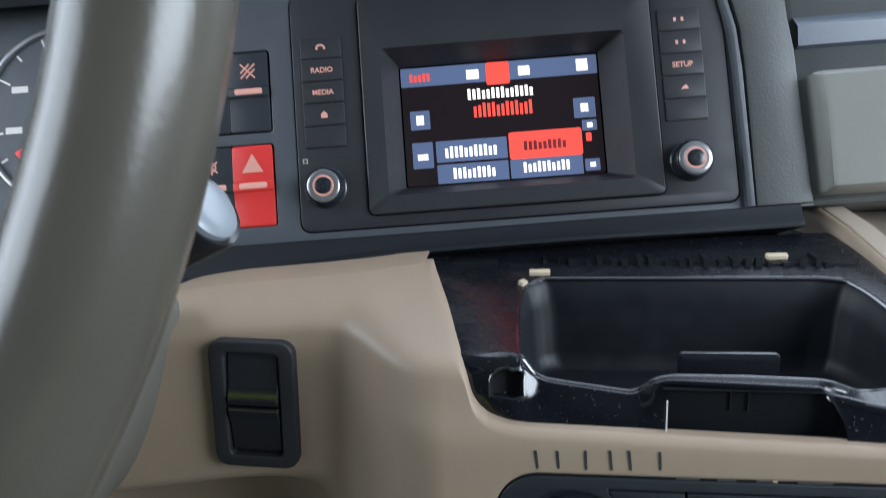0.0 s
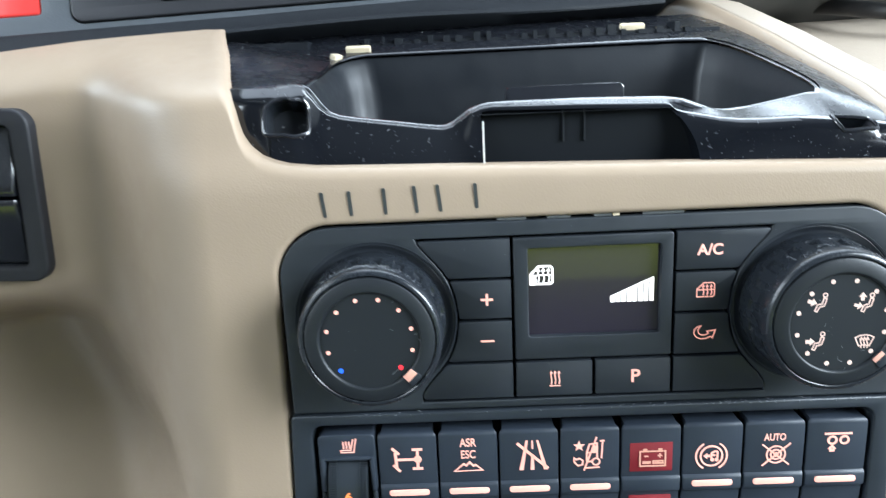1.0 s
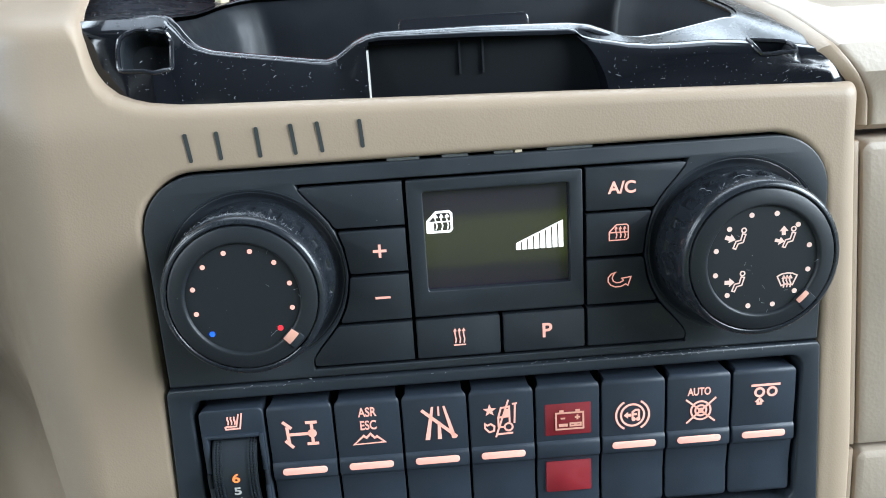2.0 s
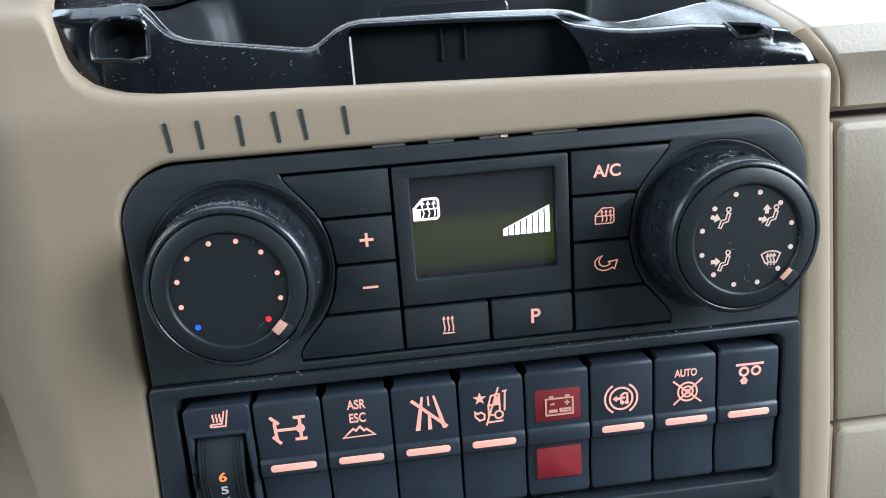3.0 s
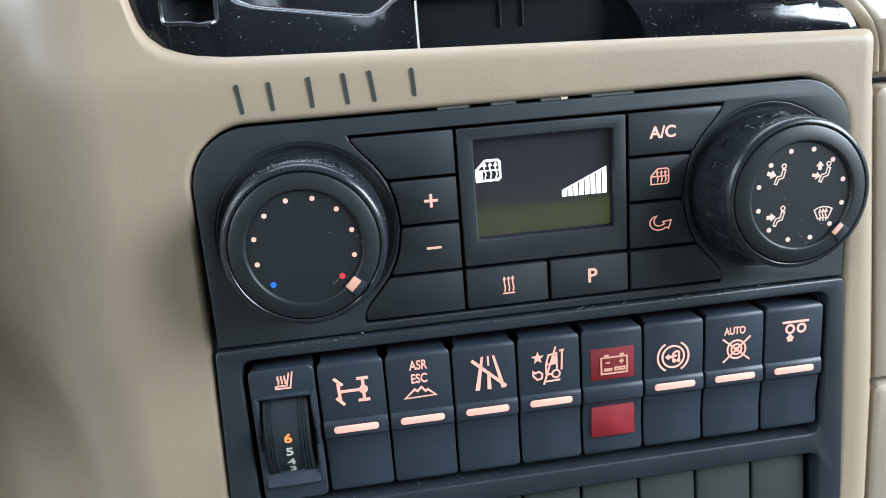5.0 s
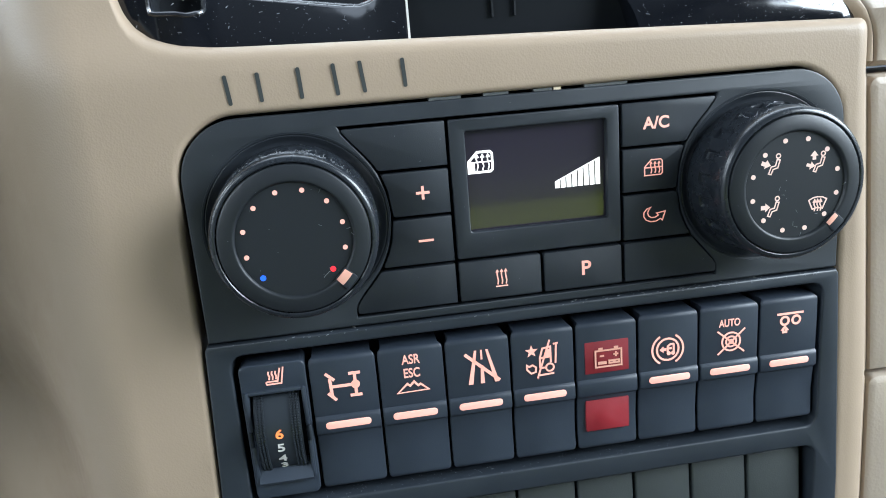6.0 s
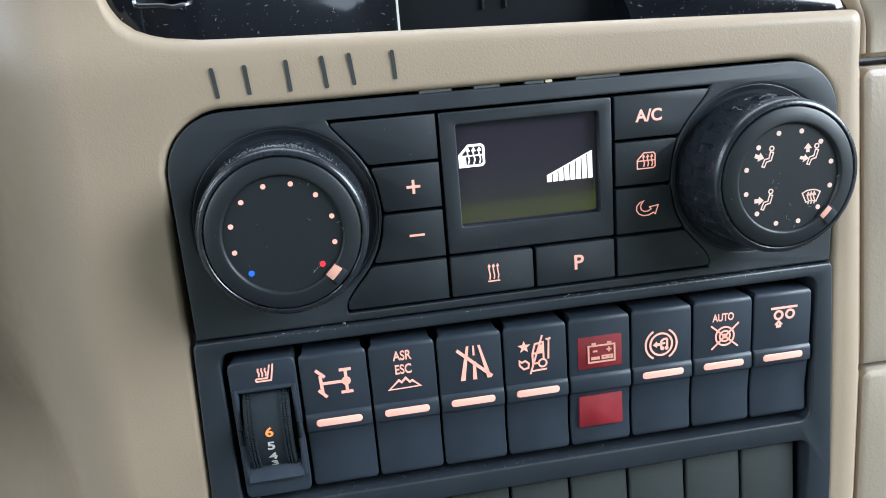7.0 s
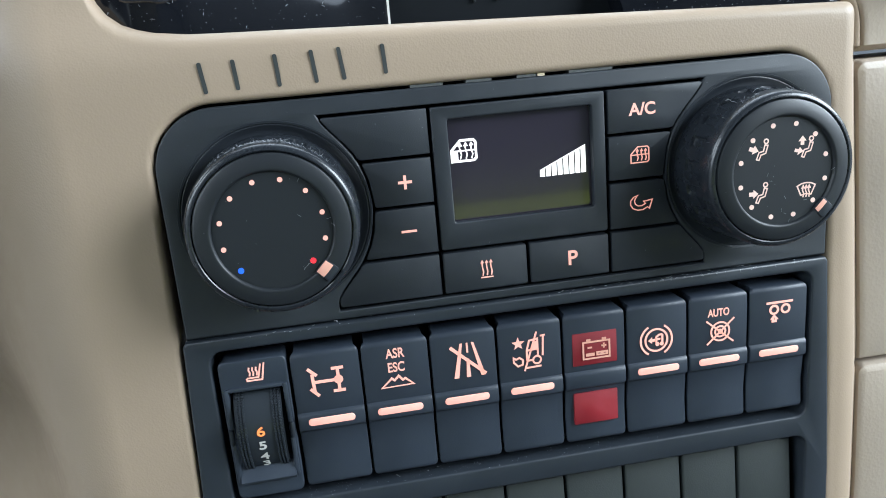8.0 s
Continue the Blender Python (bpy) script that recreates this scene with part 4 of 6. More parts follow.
    for v in bm.verts:
        if v.co.z > KZ - 0.001:
            v.co.z -= 0.00012 * (1 - min(1.0, max(0.0, (v.co.x - inner) / 0.0025)))
    bmesh.ops.rotate(bm, verts=bm.verts, cent=(0, 0, 0), matrix=swing)
    part("pointer", bm, POINTER, ob, "salmon pointer")
    bm = bmesh.new()
    prism(bm, rrect(inner - 0.0002, -0.0024, inner + 0.0046, 0.0024, 0.0006, 3), KZ - 0.003, KZ + 0.00012, 0.0002)
    bmesh.ops.rotate(bm, verts=bm.verts, cent=(0, 0, 0), matrix=swing)
    part("pointer_socket", bm, SKIRT, ob, "black socket round the pointer")
    if kind != "heat":
        def seated(arrow):
            lines = [(arc(1.35, 2.35, 0.62, 0, 330, 12), True), ([(1.0, 1.4), (0.55, -0.35), (-0.75, -0.6), (-1.5, -2.5), (-0.75, -2.75), (-0.15, -1.35), (1.25, -1.0), (1.9, 1.2)], True)]
            fills = {"low": [[(-3.5, 1.3), (-2.4, 0.85), (-2.0, 1.5), (-0.9, -0.2), (-2.9, -0.9), (-2.7, -0.3), (-3.9, 0.2)]], "flat": [[(-3.6, 0.6), (-2.3, 0.6), (-2.3, 1.3), (-0.8, 0.0), (-2.3, -1.3), (-2.3, -0.6), (-3.6, -0.6)]],
                     "both": [[(-3.5, 0.0), (-2.4, -0.35), (-2.1, 0.3), (-1.0, -1.0), (-2.8, -1.9), (-2.6, -1.2), (-3.8, -0.9)], [(-1.9, 0.8), (-0.8, 0.8), (-0.8, 1.9), (-0.1, 1.9), (-1.35, 3.4), (-2.6, 1.9), (-1.9, 1.9)]]}[arrow]
            return lines, fills
        for x, y, a in ((-0.0073, 0.0070, "low"), (0.0075, 0.0064, "both"), (-0.0072, -0.0062, "flat")):
            l, f = seated(a)
            part("airflow_symbol", drawing(l, f, (), 0.00040, z, z + 0.0001, 1.08, (x, y)), PALESALMON, ob)
        l = [([(-3.0, 1.2), (-1.6, 1.9), (0, 2.1), (1.6, 1.9), (3.0, 1.2), (1.7, -1.7), (0, -1.3), (-1.7, -1.7)], True)]
        for x in (-1.0, 0, 1.0):
            l += [([(x, -2.4), (x + 0.25, -1.2), (x - 0.2, -0.2), (x, 1.0)], False), ([(x - 0.5, 0.3), (x, 1.2), (x + 0.5, 0.3)], False)]
        part("defrost_symbol", drawing(l, (), (), 0.00042, z, z + 0.0001, 1.0, (0.0078, -0.0066)), PALESALMON, ob)
    return ob


knob(KL, "heat")
knob(KR, "air")


def fibres():
    """Lint caught behind the knob rims and along the foot of the switch row."""
    rnd = random.Random(9)
    bm = bmesh.new()

    def fibre(p, d, t):
        s = d.cross(Vector((0, -1, 0.2))).normalized() * t
        u = Vector((0, -t, 0))
        v = [bm.verts.new(q) for q in (p - s, p + d - s, p + d + s, p + s, p + d * 0.5 + u)]
        for f in ((0, 1, 2, 3), (0, 1, 4), (3, 4, 2)):
            bm.faces.new([v[k] for k in f])

    for c, count in ((KL, 420), (KR, 110)):
        for _ in range(count):
            a = radians(rnd.gauss(86, 24))
            r, y = rnd.uniform(0.0236, 0.0243), -rnd.uniform(0.0138, 0.0166)
            p = Vector((c[0] + r * math.cos(a), y, c[1] + r * math.sin(a)))
            d = Vector((rnd.uniform(-1, 1), rnd.uniform(-0.5, 0.3), rnd.uniform(-0.2, 0.9))).normalized() * rnd.choice((0.0002, 0.0003, 0.0004, 0.0006, 0.0011))
            fibre(p, d, rnd.uniform(0.00003, 0.00009))
        for _ in range(14):
            a, r = rnd.random() * 6.28, rnd.uniform(0.002, 0.0200)
            y = -0.0195 if r < 0.0160 else -0.0205
            fibre(Vector((c[0] + r * math.cos(a), y, c[1] + r * math.sin(a))), Vector((rnd.uniform(-1, 1), 0, rnd.uniform(-1, 1))).normalized() * rnd.choice((0.0002, 0.0003, 0.0012)), 0.00004)
    for _ in range(140):
        x = rnd.choice((rnd.gauss(-0.055, 0.016), rnd.gauss(0.0, 0.03), rnd.uniform(-0.1, 0.1)))
        if abs(x) > 0.1:
            continue
        p = Vector((x, rnd.uniform(-0.0009, 0.001), rnd.uniform(0.7225, 0.7262)))
        fibre(p, Vector((rnd.uniform(-1, 1), -0.1, rnd.uniform(-0.6, 0.6))).normalized() * rnd.choice((0.00015, 0.0002, 0.0004)), rnd.uniform(0.00003, 0.00008))
    for _ in range(120):
        x = rnd.choice((rnd.uniform(-0.1, 0.1), rnd.gauss(0.06, 0.02)))
        p = Vector((x, -0.0008, rnd.uniform(0.7812, 0.7832)))
        fibre(p, Vector((rnd.uniform(-1, 1), -0.1, rnd.uniform(-0.3, 0.3))).normalized() * rnd.choice((0.0002, 0.0004, 0.0009)), rnd.uniform(0.00004, 0.0001))
    # specks over the panel and a few loose hairs
    for _ in range(110):
        x, z = rnd.uniform(-0.104, 0.104), rnd.uniform(0.785, 0.850)
        if min(math.hypot(x - KL[0], z - KL[1]), math.hypot(x - KR[0], z - KR[1])) < 0.030 or -0.022 < x < 0.026 and 0.808 < z < 0.843:
            continue
        fibre(Vector((x, -0.0006, z)), Vector((rnd.uniform(-1, 1), 0, rnd.uniform(-1, 1))).normalized() * rnd.choice((0.00008, 0.00012, 0.0002, 0.0005)), rnd.uniform(0.00002, 0.00004))
    for x, y, z, size in ((0.0700, -0.0150, 0.8420, 0.006), (0.0580, -0.0205, 0.8405, 0.004), (-0.0700, -0.0165, 0.8418, 0.003), (-0.0680, -0.0205, 0.8060, 0.003)):
        turn, p = rnd.uniform(0.3, 1.2), Vector((x, y, z))
        for k in range(10):
            turn += rnd.uniform(-0.6, 0.45)
            d = Vector((math.cos(turn), rnd.uniform(-0.2, 0.2), math.sin(turn))) * size / 10
            fibre(p, d, 0.00005)
            p = p + d
    tagged(part("lint", bm, LINT, smooth=False), "pale lint caught round the knobs and switch row", "dust", kind="stuff")


fibres()


# ---- switch bank ----
COL0, PITCH = -0.1004, 0.0224


def switch_bank():
    ob = thing("switch_bank_frame", FACE, "matt black switch bank frame below the climate panel", "switch frame")
    rect_hole = lambda z0, z1: rrect(-0.1016, z0, 0.1024, z1, 0.0042, 5)
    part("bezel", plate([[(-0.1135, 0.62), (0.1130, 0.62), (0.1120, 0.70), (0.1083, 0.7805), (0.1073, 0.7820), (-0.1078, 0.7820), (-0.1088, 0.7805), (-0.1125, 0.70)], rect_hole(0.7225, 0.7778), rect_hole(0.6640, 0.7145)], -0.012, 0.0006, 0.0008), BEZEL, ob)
    bm = bmesh.new()
    prism(bm, rrect(-0.105, 0.60, 0.105, 0.780, 0.002), -0.018, -0.0115)
    part("backing", bm, CAVITY, ob, smooth=False)
    return ob


switch_bank()


def rocker(w, h, d0, material, parent, name="rocker"):
    """A rocker with a flat upper half, a raised waist and a hollow lower half, cut from its side profile."""
    top, low = h / 2, -h / 2
    prof = [(low, -0.010), (low, -0.0016), (low + 0.0003, -0.0010), (low + 0.0009, -0.0007), (low + 0.0018, -0.0007), (low * 0.55, -0.0012), (-0.0042, -0.0004), (-0.0034, 0.0), (-0.0028, 0.0009), (-0.0018, 0.0012), (0.0016, 0.0011), (0.0026, 0.0008), (0.0031, 0.0001), (0.0036, 0.0002), (top * 0.6, 0.0004),
            (top - 0.0019, 0.0003), (top - 0.0009, 0.0002), (top - 0.0003, -0.0002), (top, -0.0010), (top, -0.010)]
    bm = bmesh.new()
    b, rc = 0.0006, 0.0018

    def slim(y):
        """Rounded corners, seen from the front."""
        d = min(top - y, y - low)
        return rc * (1 - math.sqrt(max(0.0, 1 - (1 - d / rc) ** 2))) if d < rc else 0.0

    cols = [(-1, 0, -b), (-1, b * 0.35, -b * 0.25), (-1, b, 0), (1, b, 0), (1, b * 0.35, -b * 0.25), (1, 0, -b)]
    grid = [[bm.verts.new((side * (w / 2 - into - min(slim(y), 0.0013)), y, z + d0 + (dz if 0 < k < len(prof) - 1 else 0))) for k, (y, z) in enumerate(prof)] for side, into, dz in cols]
    for a, c in zip(grid, grid[1:]):
        for k in range(len(prof) - 1):
            bm.faces.new((a[k], c[k], c[k + 1], a[k + 1]))
    bm.faces.new(grid[0])
    bm.faces.new(grid[-1][::-1])
    return part(name, bm, material, parent)


SYM = {}
SYM["axle"] = ([([(-4.3, 2.6), (-4.0, -3.2)], False), ([(-4.1, -0.1), (3.5, -0.1)], False), ([(3.5, 3.6), (3.5, -3.6)], False), ([(1.6, 3.7), (5.3, 3.7)], False), ([(1.6, -3.7), (5.3, -3.7)], False), ([(-5.5, 4.5), (-2.9, 2.0)], False), ([(-5.2, -2.1), (-2.8, -4.7)], False)],
               [], [(3.5, -0.1, 1.4)])
SYM["lane"] = ([], [[(-2.3, 6), (-1.5, 6), (-3.3, -6), (-4.9, -6)], [(-0.25, 6), (0.35, 6), (0.4, 2.6), (-0.25, 2.6)], [(-0.35, 0.4), (0.5, 0.4), (0.7, -6), (-0.7, -6)], [(1.5, 6), (2.3, 6), (5.6, -6), (4.2, -6)], [(-5.9, 4.6), (-5.2, 5.4), (6.2, -5.2), (5.5, -6.0)]], [])
star = [((2.3 if k % 2 == 0 else 0.95) * math.sin(k * math.pi / 5) - 4.0, (2.3 if k % 2 == 0 else 0.95) * math.cos(k * math.pi / 5) + 3.6) for k in range(10)]
SYM["brakeassist"] = ([([(-1.2, -2.8), (-1.2, 0.8), (-0.2, 4.2), (2.6, 4.6), (2.6, -1.2)], False), ([(-1.0, 0.8), (2.6, 1.0)], False), ([(3.6, 5.4), (5.3, 5.6)], False), ([(4.6, 5.4), (4.2, -1.6)], False), ([(2.4, 7.0), (-2.2, -6.4)], False), (arc(2.2, -2.9, 1.35, 0, 345, 18), True), ([(-1.6, -5.4), (3.6, -5.2)], False), ([(-1.4, -2.8), (0.6, -2.8)], False), ([(-5.8, -1.2), (-5.8, -2.8), (-4.4, -4.4), (-2.8, -4.0), (-2.6, -2.4), (-3.8, -1.4), (-5.0, -1.9)], True)],
                      [star, [(0.2, 1.0), (2.4, 1.2), (2.4, 3.8), (1.0, 3.6)]], [])
SYM["esp"] = ([([(-5.2, -4.4), (-1.8, -1.4), (-0.9, -2.2), (0.5, -0.8), (1.8, -2.4), (2.6, -1.9), (5.2, -4.2)], True)], [], [])
SYM["battery"] = ([([(-4.2, -3.2), (-4.2, 2.2), (4.2, 2.2), (4.2, -3.2)], True), ([(-2.8, 0.4), (-1.4, 0.4)], False), ([(1.6, 0.6), (3.2, 0.6)], False), ([(2.4, 1.4), (2.4, -0.2)], False), ([(0.2, -1.4), (1.6, -1.4), (1.6, -2.2), (0.2, -2.2)], True), ([(2.0, -1.4), (3.4, -1.4), (3.4, -2.2), (2.0, -2.2)], True)],
                  [[(-3.2, 2.3), (-1.8, 2.3), (-1.8, 3.2), (-3.2, 3.2)], [(1.8, 2.3), (3.2, 2.3), (3.2, 3.2), (1.8, 3.2)], [(-3.4, -2.4), (-0.6, -2.4), (-0.6, -1.4), (-3.4, -1.4)]], [])
SYM["retarder"] = ([(arc(0, 0, 3.3, 0, 345, 28), True), (arc(0, 0, 4.7, 120, 240), False), (arc(0, 0, 4.7, -60, 60), False), ([(0.0, -1.0), (0.0, 0.9), (0.8, 1.5), (1.8, 1.5)], False), ([(1.8, 1.5), (1.8, -1.0)], False), ([(0.0, 0.2), (1.2, 0.2)], False)], [[(-2.5, 0.0), (-1.3, 1.0), (-1.3, 0.4), (-0.4, 0.4), (-0.4, -0.4), (-1.3, -0.4), (-1.3, -1.0)]], [(0.3, -1.3, 0.6), (1.6, -1.3, 0.6)])
SYM["hold"] = ([(arc(0, -0.6, 3.0, 0, 345, 24), True), ([(-4.6, 3.2), (4.4, -4.4)], False), ([(4.6, 3.4), (-4.4, -4.6)], False), (arc(0, -0.6, 1.7, 0, 330, 14), True)], [], [(0, -0.6, 0.8)])
SYM["lift"] = ([([(-4.6, 2.9), (4.6, 2.9)], False), (arc(-1.9, 0.5, 1.35, 0, 345, 20), True), (arc(2.1, 0.5, 1.35, 0, 345, 20), True), ([(-2.3, -3.4), (-1.3, -3.4), (-1.3, -2.5), (-0.9, -2.5), (-1.8, -1.6), (-2.7, -2.5), (-2.3, -2.5)], True)], [], [])


def narrow(bm, k=0.74):
    bmesh.ops.scale(bm, vec=(k, 1, 1), verts=bm.verts)
    return bm


def bank_switch(col, symbol, label):
    cx, cz = COL0 + PITCH * (col + 0.5), 0.7500
    ob = thing("rocker_switch", FACE @ pose(cx, cz, 0), label, "switch", "switches below the climate panel")
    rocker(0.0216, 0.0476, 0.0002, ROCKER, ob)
    z = 0.0007
    lines, fills, discs = SYM[symbol]
    if symbol == "battery":
        bm = bmesh.new()
        prism(bm, rrect(-0.0078, 0.0052, 0.0078, 0.0168, 0.0003, 2), 0.0, z, 0.0001)
        part("red_field", bm, REDLENS, ob, "dark red upper field")
        bm = bmesh.new()
        prism(bm, rrect(-0.0078, -0.0168, 0.0078, -0.0052, 0.0003, 2), -0.002, 0.0001, 0.0001)
        part("red_lens", bm, REDLENS, ob, "dark red indicator window")
        z += 0.0002
    else:
        bm = bmesh.new()
        prism(bm, rrect(-0.0075, -0.0013, 0.0075, 0.0012, 0.0011, 3), 0.0, 0.0017, 0.0003)
        part("indicator_bar", bm, SALMON, ob, "lit salmon indicator bar")
    k = {"retarder": 1.2, "hold": 1.12, "lift": 1.08, "battery": 1.1, "axle": 1.05}.get(symbol, 1.0)
    dx, dy = {"lane": (0.0012, 0.0012), "retarder": (-0.0004, -0.0016), "brakeassist": (0, 0.0006), "battery": (0.0005, -0.0012), "hold": (0.0006, -0.0012), "lift": (0.0003, 0.0026), "axle": (0, 0.0012)}.get(symbol, (0, 0))
    part("symbol", drawing(lines, fills, discs, {"axle": 0.0010, "lift": 0.0008, "retarder": 0.00068, "esp": 0.0007}.get(symbol, 0.0006), z, z + 0.0001, k, (dx, 0.0122 + dy)), POINTER if symbol == "battery" else SALMON, ob)
    if symbol == "esp":
        part("lettering", narrow(lettering("ASR", 0.0046, 0, 0.0192, z, 0.00004, bold=0.00008)), SALMON, ob)
        part("lettering", narrow(lettering("ESC", 0.0046, 0, 0.0144, z, 0.00004, bold=0.00008)), SALMON, ob)
    if symbol == "hold":
        part("lettering", narrow(lettering("AUTO", 0.0038, 0, 0.0172, z, 0.00004, bold=0.00008)), SALMON, ob)
    return ob


for col, sym, text in ((1, "axle", "black rocker switch with a backlit differential lock symbol"), (2, "esp", "black rocker switch lettered ASR ESC with a lit bar"),
                       (3, "lane", "black rocker switch with a backlit lane symbol"), (4, "brakeassist", "black rocker switch with a backlit truck collision symbol"),
                       (5, "battery", "black rocker switch with a red battery field and red window"), (6, "retarder", "black rocker switch with a backlit brake circle symbol"),
                       (7, "hold", "black rocker switch lettered AUTO over a crossed circle"), (8, "lift", "black rocker switch with a backlit axle lift symbol")):
    bank_switch(col, sym, text)


def thumbwheel():
    cx, cz = COL0 + PITCH * 0.5, 0.7500
    ob = thing("seat_heating_dial", FACE @ pose(cx, cz, 0), "black seat heating thumbwheel lit at number six", "thumbwheel", "switches below the climate panel")
    win = rrect(-0.0084, -0.0170, 0.0084, 0.0145, 0.0008, 2)
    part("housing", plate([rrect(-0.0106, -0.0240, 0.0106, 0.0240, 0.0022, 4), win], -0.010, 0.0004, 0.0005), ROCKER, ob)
    # two rails beside the wheel, each with a small lug at the waist
    for side in (-1, 1):
        for y0, y1 in ((0.0012, 0.0150), (-0.0178, -0.0040)):
            bm = bmesh.new()
            prism(bm, rrect(min(side * 0.0084, side * 0.0099), y0, max(side * 0.0084, side * 0.0099), y1, 0.0005, 2), -0.004, 0.0013, 0.0004)
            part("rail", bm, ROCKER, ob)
        bm = bmesh.new()
        prism(bm, rrect(min(side * 0.0088, side * 0.0103), -0.0042, max(side * 0.0088, side * 0.0103), 0.0014, 0.0006, 2), -0.004, 0.0019, 0.0005)
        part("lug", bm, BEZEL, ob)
    bm = bmesh.new()
    prism(bm, rrect(-0.0086, 0.0138, 0.0086, 0.0152, 0.0005, 2), -0.004, 0.0012, 0.0004)
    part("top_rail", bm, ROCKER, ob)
    bm = bmesh.new()
    ledge = [(-0.0122, -0.0035), (-0.0126, -0.0006), (-0.0172, 0.0024), (-0.0180, 0.0020), (-0.0180, -0.006)]
    ends = [[bm.verts.new((x, y, z)) for y, z in ledge] for x in (-0.0088, 0.0088)]
    for k in range(len(ledge) - 1):
        bm.faces.new((ends[0][k], ends[1][k], ends[1][k + 1], ends[0][k + 1]))
    bm.faces.new(ends[0])
    bm.faces.new(ends[1])
    part("ledge", bm, ROCKER, ob, "sloping lower ledge", smooth=False)
    bm = bmesh.new()
    r, zc, n = 0.0190, -0.0146, 40
    turn = lambda x, rr, a: (x, -0.0008 + rr * math.sin(a), zc + rr * math.cos(a))
    rows = [[bm.verts.new(turn(x, r, radians(-62 + 124 * i / n))) for x in (-0.0074, 0.0074)] for i in range(n + 1)]
    for a, b in zip(rows, rows[1:]):
        bm.faces.new((a[0], a[1], b[1], b[0]))
    wheel = part("wheel", bm, WHEEL, ob, "ridged black thumbwheel")
    bm = bmesh.new()
    for i in range(46):
        a0 = radians(-60 + 120 * i / 46)
        a1 = a0 + radians(1.5)
        for x in (-0.0069, -0.0059, -0.0049, 0.0042, 0.0052, 0.0062):
            lo = [bm.verts.new(turn(x + dx, r - 0.0001, a)) for a in (a0, a1) for dx in (0, 0.0007)]
            hi = [bm.verts.new(turn(x + dx, r + 0.0006, a)) for a in (a0, a1) for dx in (0.0001, 0.0006)]
            bm.faces.new((hi[0], hi[1], hi[3], hi[2]))
            for p, q in ((0, 1), (1, 3), (3, 2), (2, 0)):
                bm.faces.new((lo[p], lo[q], hi[q], hi[p]))
    part("knurling", bm, WHEEL, wheel, "two bands of small square knurls", smooth=False)
    for ch, ang, m in (("6", 5, ORANGE), ("5", -9.5, PALEPRINT), ("4", -23, PALEPRINT), ("3", -35, PALEPRINT)):
        bm = narrow(lettering(ch, 0.0042, 0, 0, 0, 0.00004, bold=0.00009), 1.3)
        a = radians(ang)
        mm = Matrix.Translation((0, -0.0008 + (r + 0.0003) * math.sin(a), zc + (r + 0.0003) * math.cos(a))) @ Matrix.Rotation(-a, 4, "X")
        bmesh.ops.transform(bm, matrix=mm, verts=bm.verts)
        part("digit", bm, m, wheel)
    seat = ([([(1.6, 2.4), (0.6, -1.6), (-2.6, -1.6)], False), ([(2.6, 2.6), (1.6, -2.4), (-2.6, -2.4), (-2.8, -1.6)], False)] + [([(x, -1.0), (x + 0.2, 0), (x - 0.1, 0.8), (x + 0.1, 1.6)], False) for x in (-1.8, -0.8, 0.2)], [], [])
    part("symbol", drawing(seat[0], (), (), 0.0005, 0.0005, 0.0006, 1.1, (0.0008, 0.0196)), SALMON, ob)
    return ob


thumbwheel()


def blank(col):
    ob = thing("switch_blank", FACE @ pose(-0.0985 + 0.0220 * (col + 0.5), 0.6880, -0.0025, -4), "plain matt black blanking cover in the lower row", "blanking cover", "lower row of blanking covers")
    bm = bmesh.new()
    prism(bm, rrect(-0.0105, -0.0240, 0.0105, 0.0240, 0.0007, 2), -0.010, 0.0004, 0.0006)
    part("cover", bm, BLANK, ob)
    return ob


for col in range(9):
    blank(col)


# handwritten marks above the panel
def marker_marks():
    ob = thing("marker_marks", FACE, "row of dark marker pen strokes on the beige plastic", "marks")
    for x, s, h in ((-0.0900, 6, 0.0088), (-0.0808, 4, 0.0086), (-0.0690, 3, 0.0092), (-0.0585, 5, 0.0094), (-0.0505, 6, 0.0094), (-0.0380, 3, 0.0086)):
        bm = bmesh.new()
        prism(bm, rrect(-0.0006, -h / 2, 0.0006, h / 2, 0.0005, 3), -0.002, 0.00012)
        part("stroke", bm, INK, ob, m=pose(x, 0.8606 + (x + 0.06) * 0.02, 0.0001, 0, 0, s))


marker_marks()


# ---- upper dashboard ----
DU, DV = Vector((0.9923, 0.1173, 0.0406)), Vector((-0.0746, 0.3023, 0.9503))
DN = DU.cross(DV).normalized()
DASHM = Matrix((DU.to_4d(), DV.to_4d(), DN.to_4d(), (0, 0, 0, 1))).transposed()
DASHM[3] = (0, 0, 0, 1)
DASHM.translation = (-0.217, 0.138, 0.960)


def D(u=0, v=0, n=0):
    return DASHM @ Matrix.Translation((u, v, n))


